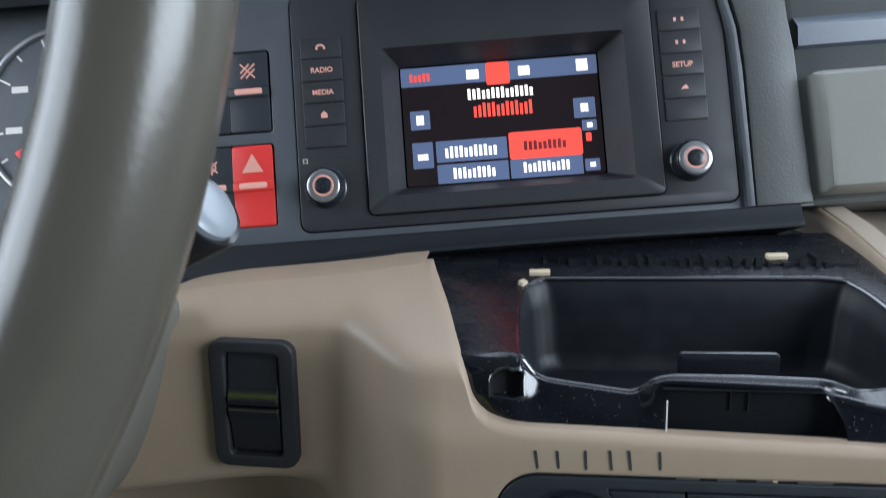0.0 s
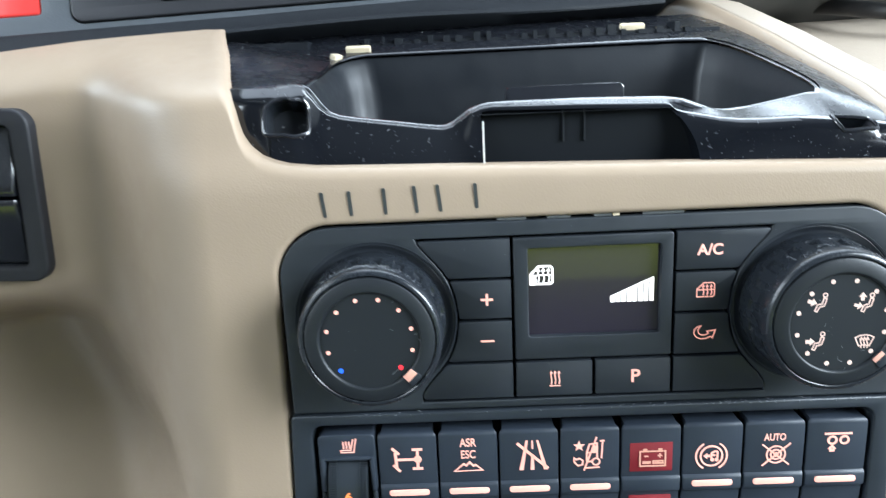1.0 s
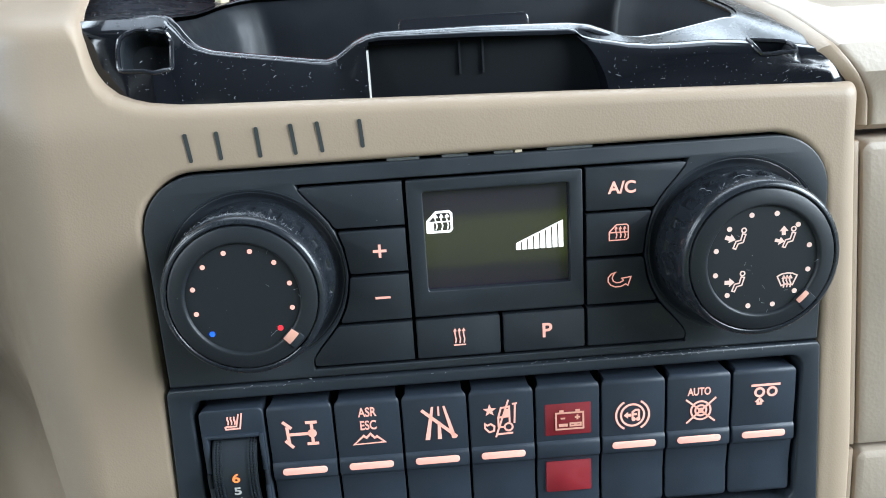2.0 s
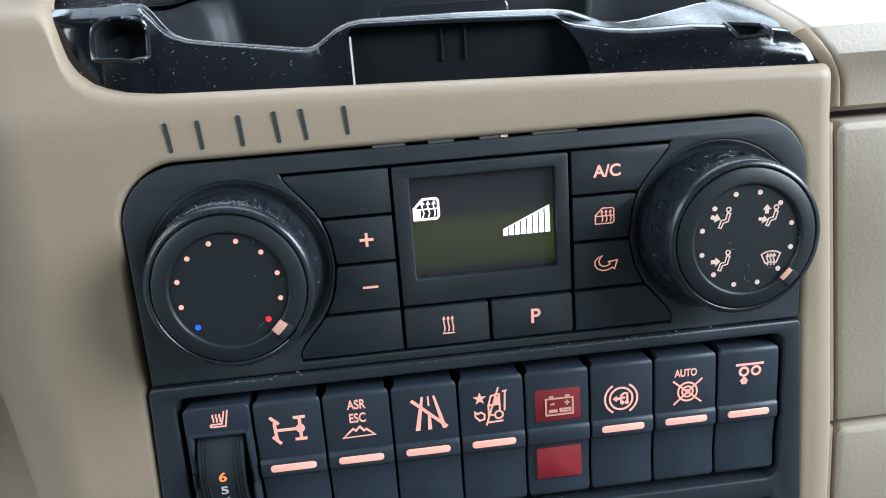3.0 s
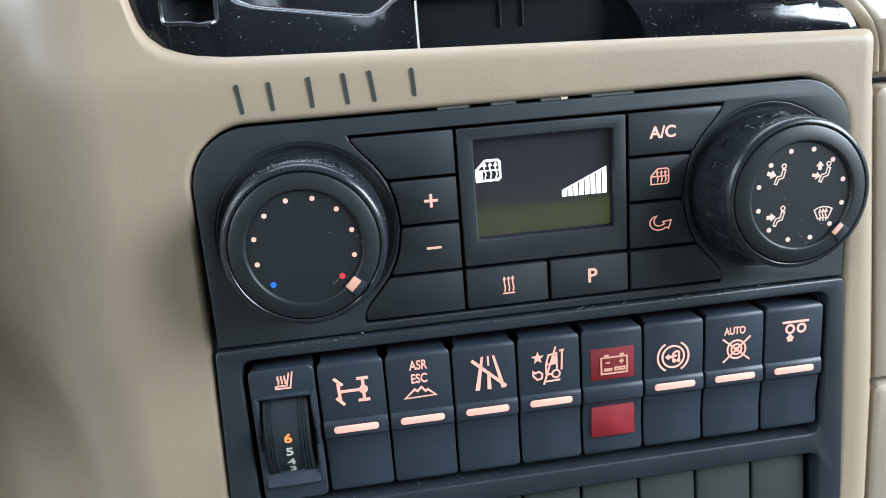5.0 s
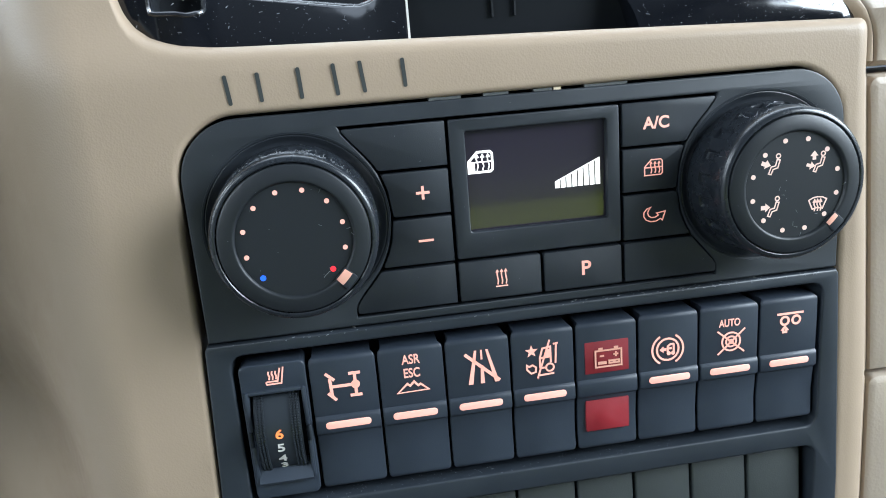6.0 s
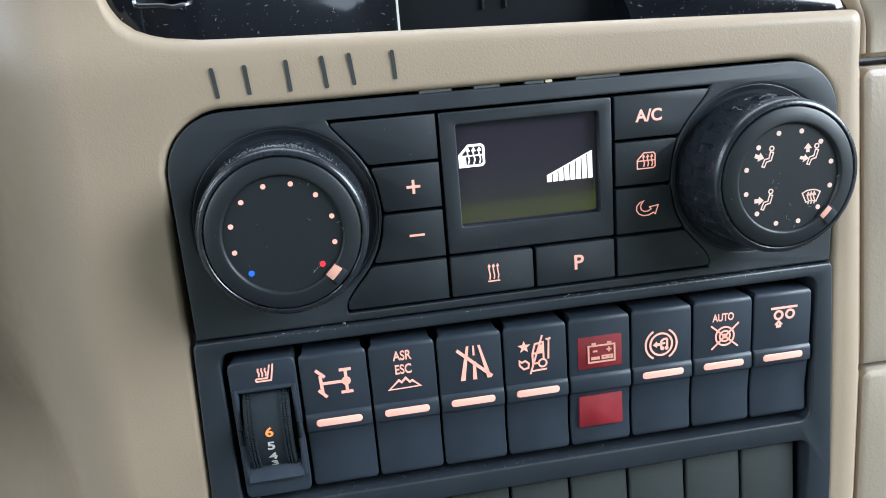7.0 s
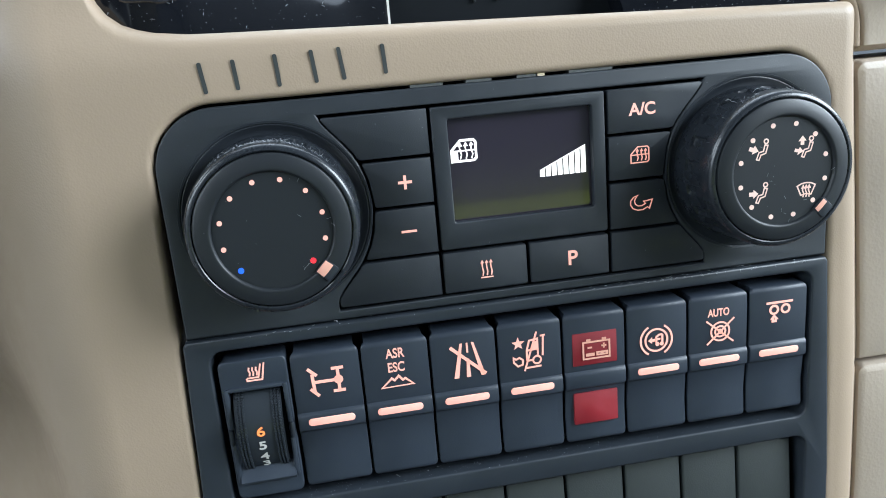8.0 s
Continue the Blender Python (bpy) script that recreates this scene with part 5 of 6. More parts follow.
def upper_dash():
    ob = thing("upper_dashboard", D(), "charcoal moulded plastic upper dashboard", "dashboard")
    outline = [(-0.0965, 0.132), (-0.0990, 0.06), (-0.0960, 0.01), (-0.0870, -0.018), (-0.078, -0.028), (-0.060, -0.0345), (0.2895, -0.0345), (0.2895, -0.02), (0.285, 0.10), (0.280, 0.122), (0.272, 0.132)]
    sw = lambda v0, v1: rrect(-0.0800, v0, -0.0288, v1, 0.002, 3)
    unit_hole = rrect(-0.0148, -0.0290, 0.2470, 0.1180, 0.006, 4)
    part("panel_face", plate([outline, sw(-0.0228, 0.0275), sw(0.0345, 0.0855), unit_hole], -0.010, 0.0, 0.0008), DASH, ob)
    bm = bmesh.new()
    prism(bm, rrect(-0.09, -0.033, 0.26, 0.125, 0.005), -0.030, -0.022)
    part("panel_back", bm, CAVITY, ob, smooth=False)
    # soft lower lip: a rounded bar along the foot of the panel, turning down into the cluster
    line = [(-0.30, -0.068), (-0.170, -0.0680), (-0.140, -0.0668), (-0.126, -0.0645), (-0.114, -0.0590), (-0.103, -0.0530), (-0.094, -0.0500), (-0.080, -0.0482), (-0.05, -0.0460), (-0.02, -0.0438), (0.03, -0.0400), (0.06, -0.0385), (0.15, -0.0378), (0.20, -0.0379), (0.24, -0.0380), (0.2800, -0.0380)]
    line = soft(line, 2)
    prof = [(0.0050, -0.012), (0.0050, 0.0030), (0.0045, 0.0046), (0.0032, 0.0056), (-0.0026, 0.0092), (-0.0058, 0.0160), (-0.0078, 0.0168), (-0.0086, 0.0150), (-0.0092, -0.010), (-0.0095, -0.05)]
    bm = bmesh.new()
    rings = [[bm.verts.new((u, max(v, -0.0385) + dv if dv > 0 and u > -0.096 else v + dv, n - max(0.0, n - 0.004) * 0.75 * smooth01((u - 0.12) / 0.13))) for dv, n in prof] for u, v in line]
    for a, b in zip(rings, rings[1:]):
        for j in range(len(prof) - 1):
            bm.faces.new((a[j], b[j], b[j + 1], a[j + 1]))
    bm.faces.new(rings[0])
    bm.faces.new(rings[-1])
    part("lower_lip", bm, LIP, ob, "dark lower lip")
    # grey end trim and the slim ridge beside the radio
    bm = bmesh.new()
    prism(bm, [(0.2550, -0.0330), (0.2885, -0.0330), (0.2870, 0.06), (0.283, 0.10), (0.276, 0.126), (0.2390, 0.126), (0.2450, 0.115), (0.2510, 0.098), (0.2553, 0.075), (0.2560, 0.05)], -0.01, 0.0030, 0.0025)
    part("end_trim", bm, GREYTRIM, ob, "mid grey end trim")
    bm = bmesh.new()
    prism(bm, [(0.2490, -0.0330), (0.2545, -0.0330), (0.2548, 0.05), (0.2535, 0.075), (0.2490, 0.098), (0.2430, 0.115), (0.2360, 0.127), (0.2300, 0.126), (0.2380, 0.112), (0.2440, 0.095), (0.2482, 0.072), (0.2492, 0.05)], -0.01, 0.0045, 0.002)
    part("ridge", bm, DASH, ob, "slim ridge")
    # hood over the panel
    bm = bmesh.new()
    prof = [(0.130, -0.01), (0.131, 0.010), (0.134, 0.018), (0.139, 0.017), (0.144, 0.0), (0.150, -0.06), (0.154, -0.20)]
    rings = [[bm.verts.new((u, v, n)) for v, n in prof] for u in (-0.55, -0.2, 0.1, 0.26)]
    for a, b in zip(rings, rings[1:]):
        for j in range(len(prof) - 1):
            bm.faces.new((a[j], b[j], b[j + 1], a[j + 1]))
    part("hood", bm, DASH, ob)
    return ob


upper_dash()


def dash_switch(u, v, label, lines, fills, red=False):
    ob = thing("rocker_switch", D(u, v, 0), label, "switch", "switches beside the radio")
    rocker(0.0248, 0.0496, 0.0006, RED if red else KEY, ob)
    bm = bmesh.new()
    prism(bm, rrect(-0.0085, -0.0018, 0.0085, 0.0018, 0.0010, 3), 0.0, 0.0021, 0.0003)
    part("indicator_bar", bm, SALMON_DIM, ob, "dim salmon indicator bar")
    part("symbol", drawing(lines, fills, (), 0.0009, 0.0011, 0.0012, 1.1, (0, 0.0128)), SALMON_DIM, ob)
    return ob


tri_lines = [([(-5.2, -3.8), (0, 5.4), (5.2, -3.8)], True), ([(-2.2, -2.0), (0, 2.0), (2.2, -2.0)], True)]
dash_switch(-0.0420, 0.0022, "red hazard warning rocker switch with a triangle", tri_lines, [[(-4.6, -3.6), (0, 4.8), (4.6, -3.6)]], True)
lampl = [([(-3, -3), (3, 3)], False), ([(3, -3), (-3, 3)], False), ([(0, -4), (0, 4)], False), (arc(0, 0, 2.2, 0, 345, 14), True)]
dash_switch(-0.0668, 0.0022, "black rocker switch with a dim lamp symbol", lampl, [])
dash_switch(-0.0420, 0.0600, "black rocker switch with a dim crossed symbol", [([(-4, -4), (4, 4)], False), ([(-4, -1), (1, 4)], False), ([(-1, -4), (4, 1)], False), ([(4, -4), (-4, 4)], False)], [])
dash_switch(-0.0668, 0.0600, "black rocker switch with a dim work lamp symbol", [(arc(0, 0, 2.4, 0, 345, 14), True), (arc(0, 0, 4.2, 120, 240), False), (arc(0, 0, 4.2, -60, 60), False)], [])


def radio():
    ob = thing("radio_unit", D(), "black infotainment radio with a lit colour screen and two knobs", "radio")
    recess_out = rrect(0.0270, -0.0215, 0.2035, 0.1120, 0.004, 4)
    part("faceplate", plate([rrect(-0.0143, -0.0285, 0.2465, 0.1175, 0.006, 4), recess_out], -0.008, 0.0012, 0.0008), RADIO, ob)
    # screen surround: sloping frame down to the glass
    scr = (0.0498, -0.0024, 0.1730, 0.0722)
    loops = [(rrect(0.0274, -0.0211, 0.2031, 0.1116, 0.0038, 4), 0.0030), (rrect(0.0282, -0.0203, 0.2023, 0.1108, 0.0036, 4), 0.0036),
             (rrect(0.0395, -0.0105, 0.1868, 0.0800, 0.003, 4), 0.0022), (rrect(scr[0] - 0.001, scr[1] - 0.001, scr[2] + 0.001, scr[3] + 0.001, 0.001, 4), -0.0170)]
    bm = bmesh.new()
    rings = [[bm.verts.new((x, y, z)) for x, y in l] for l, z in [(loops[0][0], -0.008)] + loops]
    n = len(rings[0])
    for a, b in zip(rings, rings[1:]):
        for i in range(n):
            bm.faces.new((a[i], a[(i + 1) % n], b[(i + 1) % n], b[i]))
    part("screen_surround", bm, RADIO, ob)
    bm = bmesh.new()
    prism(bm, rrect(*scr, 0.001, 2), -0.022, -0.0170)
    glass = part("screen", bm, SCREEN, ob, "lit colour screen")
    W, H = scr[2] - scr[0], scr[3] - scr[1]

    def field(name, x0, y0, x1, y1, m, lift=0.0001, r=0.0006):
        bm = bmesh.new()
        prism(bm, rrect(scr[0] + W * x0, scr[3] - H * y1, scr[0] + W * x1, scr[3] - H * y0, r, 2), -0.0170, -0.0170 + lift)
        return part(name, bm, m, glass)

    def strokes(name, x0, y0, x1, y1, m, lift=0.0002):
        """A line of writing as a row of upright bars."""
        count = max(1, round((x1 - x0) / 0.024))
        step = (x1 - x0) / count
        for k in range(count):
            drop = (y1 - y0) * (0.0, 0.16, 0.05, 0.22, 0.0)[(k * 3 + count) % 5] if count > 3 else 0.0
            field(name, x0 + step * k, y0 + drop, x0 + step * (k + (0.66 if count > 3 else 0.95)), y1, m, lift, 0.0002)

    field("status_bar", 0.0, 0.0, 1.0, 0.16, SCRBLUE)
    for x0, y0, x1, y1 in ((0.035, 0.37, 0.135, 0.53), (0.035, 0.64, 0.14, 0.86), (0.155, 0.64, 0.515, 0.82), (0.155, 0.84, 0.515, 1.0), (0.525, 0.84, 0.89, 1.0), (0.865, 0.36, 0.975, 0.53), (0.90, 0.55, 0.975, 0.64), (0.90, 0.88, 0.975, 0.98)):
        field("tile", x0, y0, x1, y1, SCRBLUE)
    field("red_tile", 0.525, 0.61, 0.895, 0.84, SCRRED, 0.0002, 0.0015)
    strokes("dark_bar", 0.60, 0.69, 0.82, 0.77, REDLENS, 0.0003)
    field("red_tab", 0.435, -0.0, 0.555, 0.19, SCRRED, 0.0002, 0.0012)
    for x0, y0, x1, y1 in ((0.045, 0.05, 0.155, 0.12), (0.36, 0.34, 0.665, 0.46), (0.915, 0.66, 0.945, 0.73)):
        strokes("red_bar", x0, y0, x1, y1, SCRRED)
    for x0, y0, x1, y1 in ((0.335, 0.05, 0.40, 0.13), (0.60, 0.05, 0.66, 0.13), (0.895, 0.03, 0.955, 0.13), (0.335, 0.215, 0.675, 0.305), (0.065, 0.41, 0.105, 0.49), (0.06, 0.74, 0.115, 0.79), (0.20, 0.69, 0.47, 0.785), (0.235, 0.875, 0.455, 0.965), (0.59, 0.87, 0.83, 0.955), (0.90, 0.41, 0.94, 0.48), (0.925, 0.575, 0.955, 0.615), (0.925, 0.91, 0.955, 0.95)):
        strokes("white_bar", x0, y0, x1, y1, SCRWHITE)
    # button columns
    def buttons(u, label_rows, group):
        vs = [0.0905, 0.0765, 0.0625, 0.0490, 0.0350, 0.0215]
        for k in range(5):
            bm = bmesh.new()
            prism(bm, rrect(u - 0.0126, vs[k + 1] + 0.0004, u + 0.0126, vs[k] - 0.0004, 0.0008, 2), -0.004, 0.0022, 0.0008)
            b = part("button", bm, RADIO, ob)
            w = label_rows[k]
            cv = (vs[k] + vs[k + 1]) / 2
            if w == "tel":
                part("symbol", drawing([(arc(0, -1.0, 2.6, 20, 160), False)], [[(-3.0, -1.2), (-1.6, -1.2), (-1.8, 0.4), (-3.0, 0.2)], [(1.6, -1.2), (3.0, -1.2), (3.0, 0.2), (1.8, 0.4)]], (), 0.0012, 0.0022, 0.0023, 1, (u, cv)), SALMON_DIM, b)
            elif w == "home":
                part("symbol", drawing((), [[(-2.0, -2.0), (2.0, -2.0), (2.0, 0.4), (0, 2.4), (-2.0, 0.4)]], (), 0.0008, 0.0022, 0.0023, 1, (u, cv)), SALMON_DIM, b)
            elif w == "note":
                part("symbol", drawing((), [[(-2.4, -1.2), (2.4, -1.2), (1.2, 1.6), (-0.6, 0.6)]], (), 0.0008, 0.0022, 0.0023, 1, (u, cv)), SALMON_DIM, b)
            elif w == "bars":
                part("symbol", drawing((), [[(-3.0, -1.2), (-1.4, -1.2), (-1.4, 1.2), (-3.0, 1.2)], [(1.4, -1.2), (3.0, -1.2), (3.0, 1.2), (1.4, 1.2)]], (), 0.0008, 0.0022, 0.0023, 1, (u, cv)), SALMON_DIM, b)
            elif w:
                part("lettering", lettering(w, 0.0044, u, cv, 0.00225, 0.00004, bold=0.0001), SALMON_DIM, b)

    buttons(0.0035, ("tel", "RADIO", "MEDIA", "home", ""), "left")
    buttons(0.2200, ("bars", "bars", "SETUP", "note", ""), "right")
    for u in (0.0018, 0.2200):
        k = thing("radio_knob", Matrix.Translation((u, -0.0024, 0)) @ Matrix.Diagonal((0.86, 0.86, 1, 1)), "black and silver push knob", "", parent=ob)
        part("skirt", lathe(bmesh.new(), [(0.0150, -0.004), (0.0147, 0.0014), (0.0138, 0.0020), (0.0131, 0.0080), (0.0120, 0.0092)], n=40), KNOB, k)
        part("ring", lathe(bmesh.new(), [(0.0117, 0.007), (0.0113, 0.0101), (0.0101, 0.0108), (0.0080, 0.0106)], n=40), SILVER, k, "satin silver ring")
        bm = bmesh.new()
        prism(bm, circle(0, 0, 0.0074, 32), 0.0090, 0.0109)
        part("light_ring", bm, SALMON_DIM, k, "dim salmon light ring")
        part("push_button", lathe(bmesh.new(), [(0.0060, 0.009), (0.0059, 0.0113), (0.0050, 0.0117), (0.0010, 0.0114)], n=32), KNOB, k)
    # small print beside the left knob
    bm = drawing([([(-1.2, -1.2), (1.2, -1.2), (1.2, 1.2), (-1.2, 1.2)], True)], (), (), 0.0004, 0.0012, 0.0013, 1.0, (-0.0098, 0.0145))
    part("power_mark", bm, PALEPRINT, ob)
    return ob


radio()


# ---- instrument cluster ----
def cluster():
    ob = thing("instrument_cluster", D(-0.155, 0.03, -0.035), "instrument cluster with round gauges and pale rings", "instrument cluster")
    bm = bmesh.new()
    prism(bm, rrect(-0.25, -0.088, 0.0700, 0.16, 0.02, 6), -0.012, 0.0)
    part("cluster_face", bm, DASH, ob)

    def gauge(cx, cy, r, ticks, needle):
        g = thing("gauge", Matrix.Translation((cx, cy, 0)), "", "", parent=ob)
        bm = bmesh.new()
        prism(bm, circle(0, 0, r * 0.97, 48), -0.002, 0.0012)
        part("dial", bm, DASH, g)
        bm = plate([circle(0, 0, r, 64), circle(0, 0, r * 0.945, 64)], 0.0008, 0.0040, 0.0008)
        part("ring", bm, SILVER, g, "pale silver ring")
        bm = bmesh.new()
        for k in range(ticks + 1):
            a = radians(230 - 280 * k / ticks)
            l = 0.14 if k % 2 == 0 else 0.08
            p = lambda q: (q * r * math.cos(a), q * r * math.sin(a))
            ribbon(bm, [p(0.92), p(0.92 - l)], r * 0.022, 0.0012, 0.0014)
        part("scale", bm, PALEPRINT, g, "pale scale marks")
        for k in range(0, ticks + 1, 2):
            a = radians(230 - 280 * k / ticks)
            bm = bmesh.new()
            x, y = 0.66 * r * math.cos(a), 0.66 * r * math.sin(a)
            prism(bm, [(x - r * 0.09, y - r * 0.035), (x + r * 0.09, y - r * 0.035), (x + r * 0.09, y + r * 0.035), (x - r * 0.09, y + r * 0.035)], 0.0012, 0.0014)
            part("number_bar", bm, PALEPRINT, g)
        bm = bmesh.new()
        a = radians(needle)
        ribbon(bm, [(0, 0), (0.72 * r * math.cos(a), 0.72 * r * math.sin(a))], r * 0.09, 0.003, 0.0045)
        part("needle", bm, REDDOT, g, "red needle")
        part("hub", lathe(bmesh.new(), [(r * 0.19, 0.001), (r * 0.18, 0.006), (r * 0.13, 0.0075)], n=32), SILVER, g, "pale domed hub")
        return g

    gauge(-0.014, 0.034, 0.061, 14, 215)
    gauge(0.022, -0.052, 0.027, 8, 60)
    bm = bmesh.new()
    for x in (-0.012, 0.014):
        prism(bm, rrect(x - 0.011, -0.084, x + 0.011, -0.0745, 0.001, 2), 0.0, 0.0008)
    part("odometer_window", bm, KEY, ob)
    return ob


cluster()


# ---- window switch in the beige panel ----
def window_switch():
    ob = thing("window_switch", pose(-0.2338, 0.0450, 0.8613, 90, 2.0, 0), "black double rocker switch in a rounded dark frame", "switch")
    hole = rrect(-0.0142, -0.0285, 0.0142, 0.0285, 0.003, 4)
    part("switch_frame", plate([rrect(-0.0224, -0.0350, 0.0224, 0.0350, 0.0074, 6), hole], -0.008, 0.0036, 0.0012), RADIO, ob)
    for s in (1, -1):
        bm = bmesh.new()
        prof = [(0.0008, -0.006), (0.0008, 0.0046), (0.0030, 0.0052), (0.012, 0.0022), (0.024, 0.0010), (0.0275, 0.0002), (0.0280, -0.006)]
        cols = (-0.0135, -0.0128, 0.0128, 0.0135)
        grid = [[bm.verts.new((x, s * y, z - (0.0006 if abs(x) > 0.013 and z > -0.005 else 0))) for y, z in prof] for x in cols]
        for a, b in zip(grid, grid[1:]):
            for k in range(len(prof) - 1):
                bm.faces.new((a[k], b[k], b[k + 1], a[k + 1]))
        bm.faces.new(grid[0])
        bm.faces.new(grid[-1])
        part("rocker", bm, GLOSSRIM, ob, "gloss black rocker")
    bm = bmesh.new()
    prism(bm, rrect(-0.0150, -0.029, 0.0150, 0.029, 0.003, 3), -0.006, -0.0010)
    part("backing", bm, CAVITY, ob, smooth=False)
    return ob


window_switch()


def low_socket():
    """A round socket low on the beige knee panel, below the steering column."""
    ob = thing("round_socket", FACING @ pose(-0.2050, 0.6375, -0.078), "round dark plastic socket with a grey cap below the column", "socket")
    part("ring", lathe(bmesh.new(), [(0.0420, -0.060), (0.0420, -0.003), (0.0412, -0.0008), (0.0395, 0.0), (0.0378, -0.0010), (0.0372, -0.006)], n=72), RADIO, ob, "dark rounded ring")
    part("cap", lathe(bmesh.new(), [(0.0374, -0.006), (0.0360, -0.0030), (0.0300, -0.0014), (0.0150, -0.0006), (0.0010, -0.0005)], n=64), DASH, ob, "slate grey cap")


low_socket()


# ---- steering wheel, stalk and column ----
def steering():
    R, r = 0.225, 0.0138
    a, b = Vector((1, 0, 0)), Vector((0, 0.29, 0.957)).normalized()
    c = Vector((-0.376, -0.161, 1.063))
    m = Matrix((a.to_4d(), b.to_4d(), a.cross(b).to_4d(), (0, 0, 0, 1))).transposed()
    m[3] = (0, 0, 0, 1)
    m.translation = c
    ob = thing("steering_wheel", m, "grey leather steering wheel with a padded hub", "steering wheel")
    bm = bmesh.new()
    n, k = 120, 24
    rings = []
    for i in range(n):
        t = 2 * math.pi * i / n
        rings.append([bm.verts.new(((R + r * math.cos(2 * math.pi * j / k)) * math.cos(t), (R + r * math.cos(2 * math.pi * j / k)) * math.sin(t), r * 1.1 * math.sin(2 * math.pi * j / k))) for j in range(k)])
    for i in range(n):
        p, q = rings[i], rings[(i + 1) % n]
        for j in range(k):
            bm.faces.new((p[j], q[j], q[(j + 1) % k], p[(j + 1) % k]))
    part("rim", bm, LEATHER, ob)
    bm = bmesh.new()
    prism(bm, rrect(-0.085, -0.075, 0.085, 0.065, 0.03, 6), -0.055, -0.015, 0.012)
    part("hub_pad", bm, LEATHER, ob)
    for ang in (200, 250, 290, 160):
        bm = bmesh.new()
        d = Vector((math.cos(radians(ang)), math.sin(radians(ang)), 0))
        tube(bm, [d * 0.06 + Vector((0, 0, -0.035)), d * 0.16 + Vector((0, 0, -0.02)), d * R], 0.010, 12)
        part("spoke", bm, LEATHER, ob)
    inv = m.inverted()
    bm = bmesh.new()
    tube(bm, [inv @ Vector(p) for p in ((-0.376, -0.125, 1.045), (-0.378, -0.08, 0.985), (-0.382, -0.035, 0.915), (-0.384, 0.02, 0.875))], 0.034, 24)
    part("column_shaft", bm, RUBBER, ob, "dark steering column behind the hub")
    cap, base = Vector((-0.2037, -0.0475, 0.981)), Vector((-0.300, -0.030, 0.922))
    d = (cap - base).normalized()
    q = d.to_track_quat("Z", "Y").to_matrix().to_4x4()
    st = thing("column_stalk", Matrix.Translation(cap) @ q, "black control stalk with a pale end button", "stalk")
    part("sleeve", lathe(bmesh.new(), [(0.0104, -0.036), (0.0112, -0.034), (0.0128, -0.020), (0.0146, -0.006), (0.0150, -0.002), (0.0144, 0.0002), (0.0128, -0.0010)], n=40), STALK, st)
    part("end_button", lathe(bmesh.new(), [(0.0124, -0.003), (0.0120, 0.0012), (0.0100, 0.0024), (0.0055, 0.0030), (0.0010, 0.0031)], n=40), CAPGREY, st, "pale satin end button")
    part("collar", lathe(bmesh.new(), [(0.0110, -0.041), (0.0119, -0.040), (0.0119, -0.037), (0.0108, -0.036)], n=40), GREIGE, st, "grey brown collar ring")
    part("arm", lathe(bmesh.new(), [(0.020, -0.16), (0.0190, -0.11), (0.0165, -0.075), (0.0130, -0.050), (0.0108, -0.041)], n=40), STALK, st)
    # column cover: a rounded shell, deeper than wide, closed towards the seat
    half = soft([(-0.384, 0.783), (-0.330, 0.790), (-0.306, 0.806), (-0.288, 0.833), (-0.275, 0.863), (-0.267, 0.888), (-0.261, 0.908), (-0.263, 0.917), (-0.272, 0.914), (-0.290, 0.904), (-0.320, 0.899), (-0.384, 0.897)], 2)
    ring = half + [(-0.768 - x, z) for x, z in half[-2:0:-1]]
    cover = thing("column_cover", pose(-0.397, 0.0, 0.865), "grey beige steering column cover in two shells", "column cover")
    count = len(ring)
    flank = max(range(len(half)), key=lambda i: half[i][0])
    for shell, span in (("lower_shell", [i % count for i in range(count - flank, count + flank + 1)]), ("upper_shell", list(range(flank, count - flank + 1)))):
        bm = bmesh.new()
        rows = []
        for y, k in ((0.056, 1.0), (0.03, 1.0), (0.010, 0.985), (-0.008, 0.95), (-0.024, 0.89), (-0.036, 0.80), (-0.044, 0.66), (-0.048, 0.45)):
            rows.append([bm.verts.new(((ring[i][0] + 0.384) * k, y, (ring[i][1] - 0.865) * k)) for i in span])
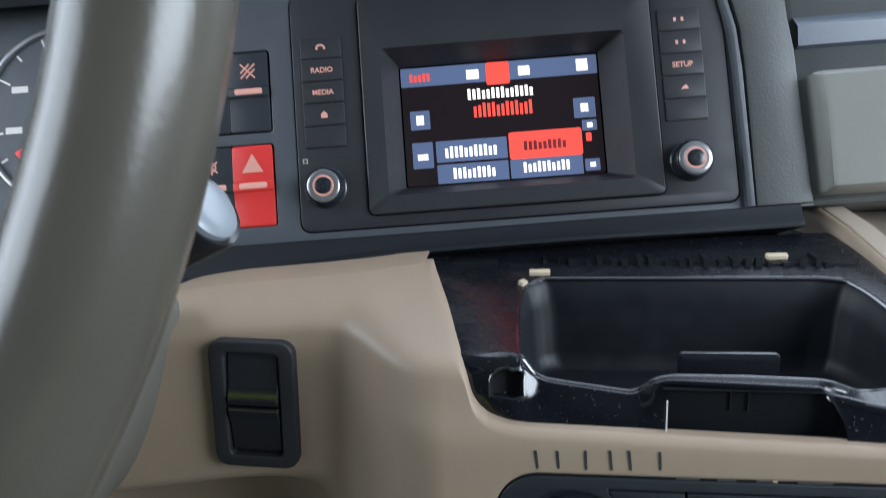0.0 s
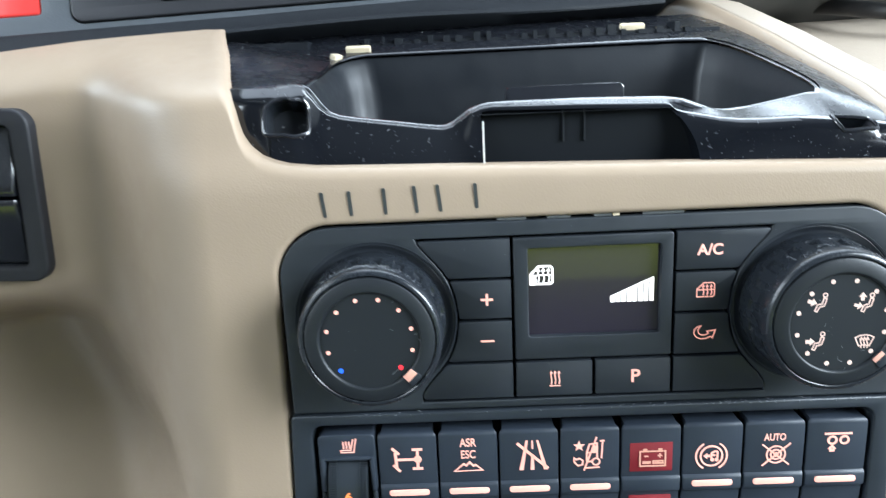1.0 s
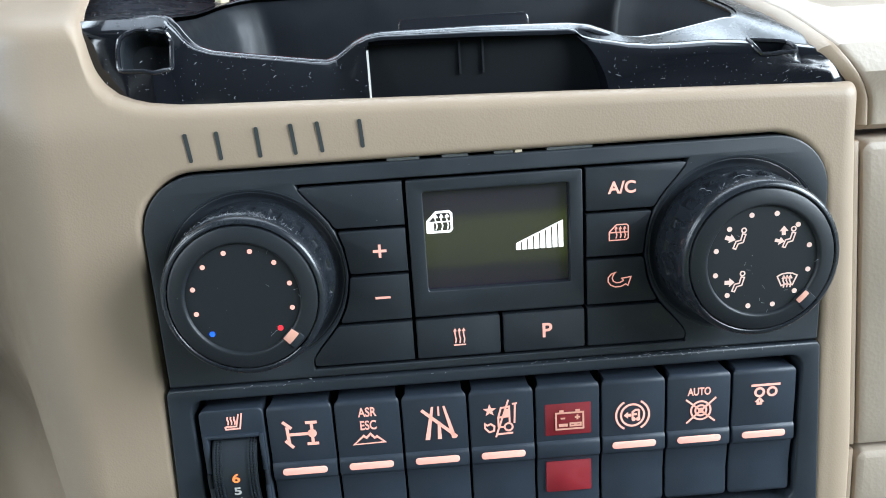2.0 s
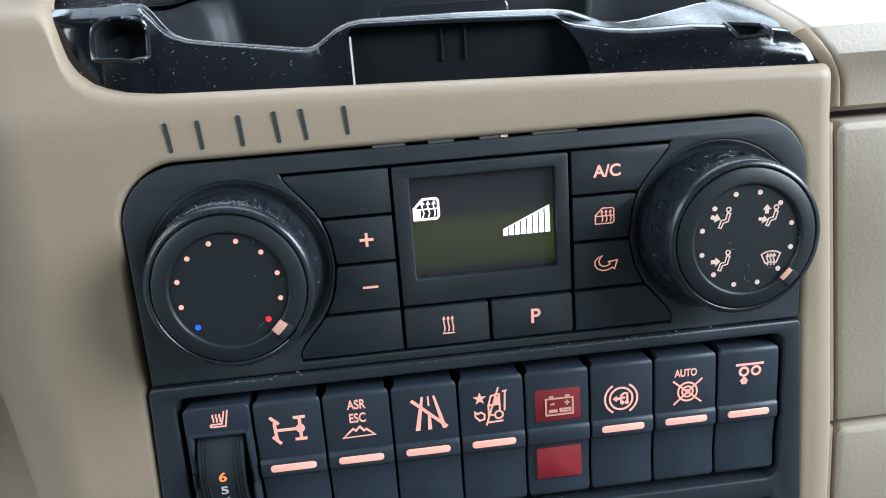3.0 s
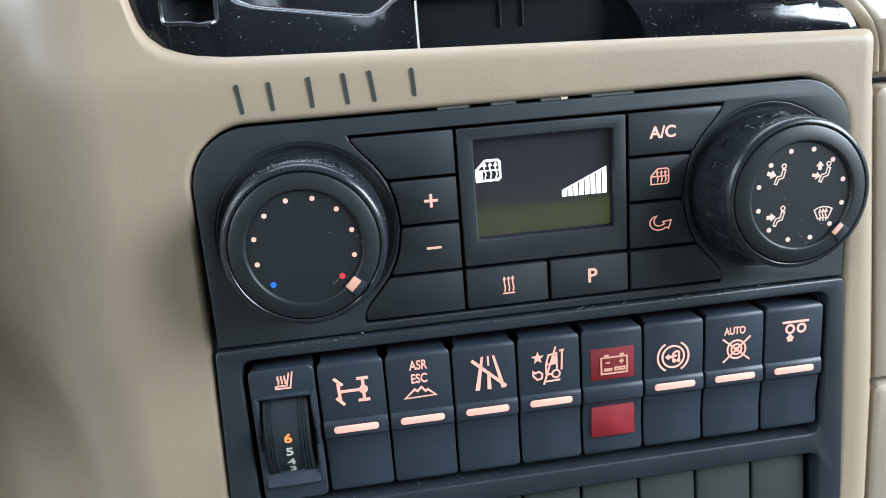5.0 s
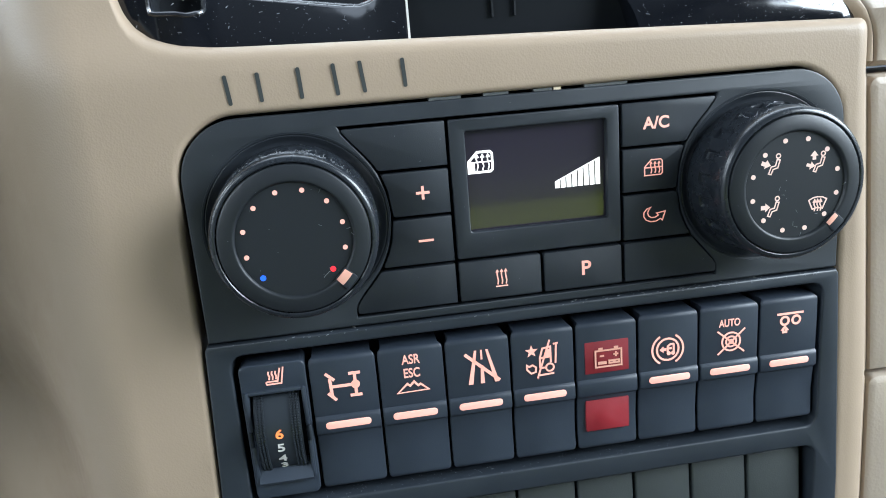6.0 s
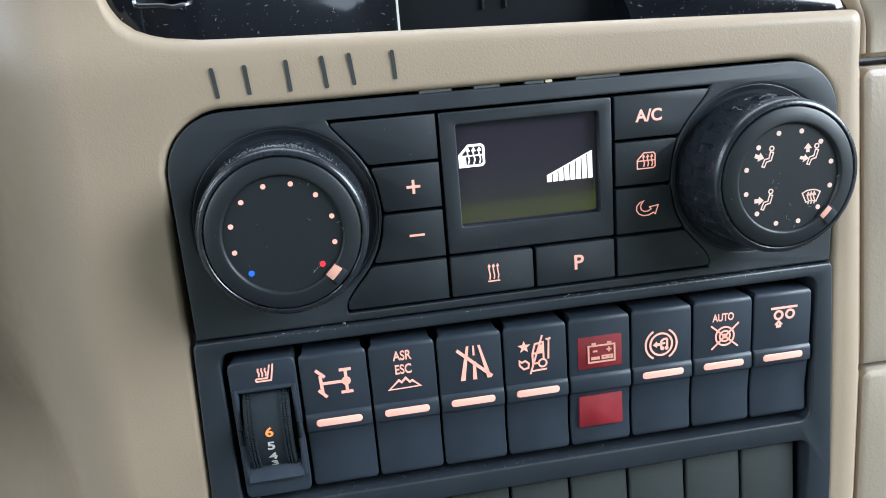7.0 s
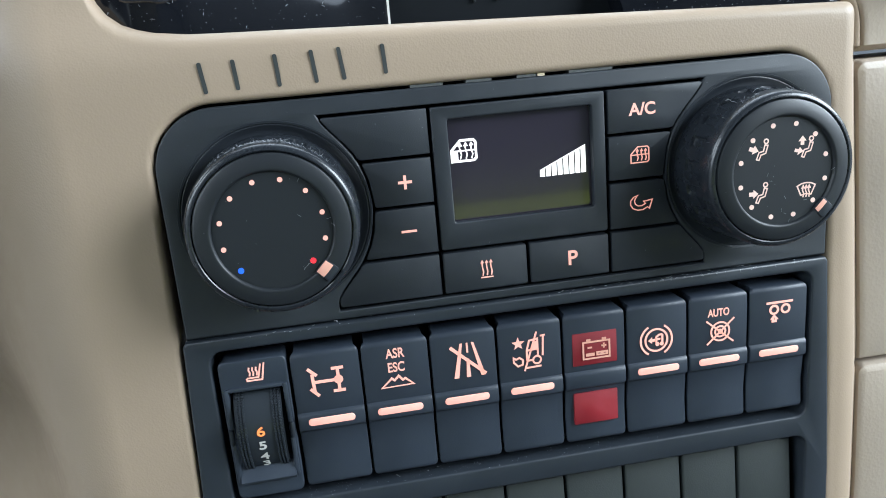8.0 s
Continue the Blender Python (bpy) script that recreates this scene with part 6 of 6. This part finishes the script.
        for p, q in zip(rows, rows[1:]):
            for i in range(len(span) - 1):
                bm.faces.new((p[i], p[i + 1], q[i + 1], q[i]))
        bm.faces.new(rows[-1])
        part(shell, bm, GREIGE, cover)


steering()


# ---- passenger side of the dashboard ----
def passenger_side():
    ob = thing("passenger_dashboard", D(0.292, 0, 0), "grey passenger dashboard with a pale pocket and a top toned by reflection", "dashboard")
    bm = bmesh.new()
    prism(bm, rrect(0.0, -0.034, 0.60, 0.112, 0.004, 3), -0.10, -0.016, 0.004)
    part("fascia", bm, GREYTRIM, ob)
    bm = bmesh.new()
    prof = [(-0.0275, -0.02), (-0.0270, 0.011), (-0.0250, 0.014), (0.020, 0.0165), (0.040, 0.014), (0.0435, 0.009), (0.0445, -0.02)]
    cols = [(0.0025, -0.004), (0.0040, -0.001), (0.0065, 0.0), (0.45, 0.0)]
    grid = [[bm.verts.new((x, y, z + (dz if z > -0.01 else 0))) for y, z in prof] for x, dz in cols]
    for a, b in zip(grid, grid[1:]):
        for k in range(len(prof) - 1):
            bm.faces.new((a[k], b[k], b[k + 1], a[k + 1]))
    bm.faces.new(grid[0])
    bm.faces.new(grid[-1])
    part("pocket_front", bm, POCKET, ob, "pale grey green pocket front")
    bm = bmesh.new()
    prof = [(0.060, -0.03), (0.066, -0.012), (0.078, -0.010), (0.092, -0.022), (0.104, -0.06), (0.112, -0.13), (0.116, -0.30)]
    grid = [[bm.verts.new((x, v, n)) for v, n in prof] for x in (0.004, 0.02, 0.2, 0.6)]
    for a, b in zip(grid, grid[1:]):
        for k in range(len(prof) - 1):
            bm.faces.new((a[k], b[k], b[k + 1], a[k + 1]))
    part("top_pad", bm, TOPPAD, ob, "top pad toned by the windscreen's reflection")
    # black cable over the shelf
    bm = bmesh.new()
    pts = soft([(0.190, 0.30, 0.930), (0.180, 0.22, 0.927), (0.190, 0.17, 0.920), (0.23, 0.15, 0.915), (0.30, 0.15, 0.915), (0.40, 0.17, 0.915)], 3)
    tube(bm, pts, 0.0045, 14)
    tagged(part("cable", bm, RUBBER), "thick black cable lying over the beige shelf", "cable")


passenger_side()
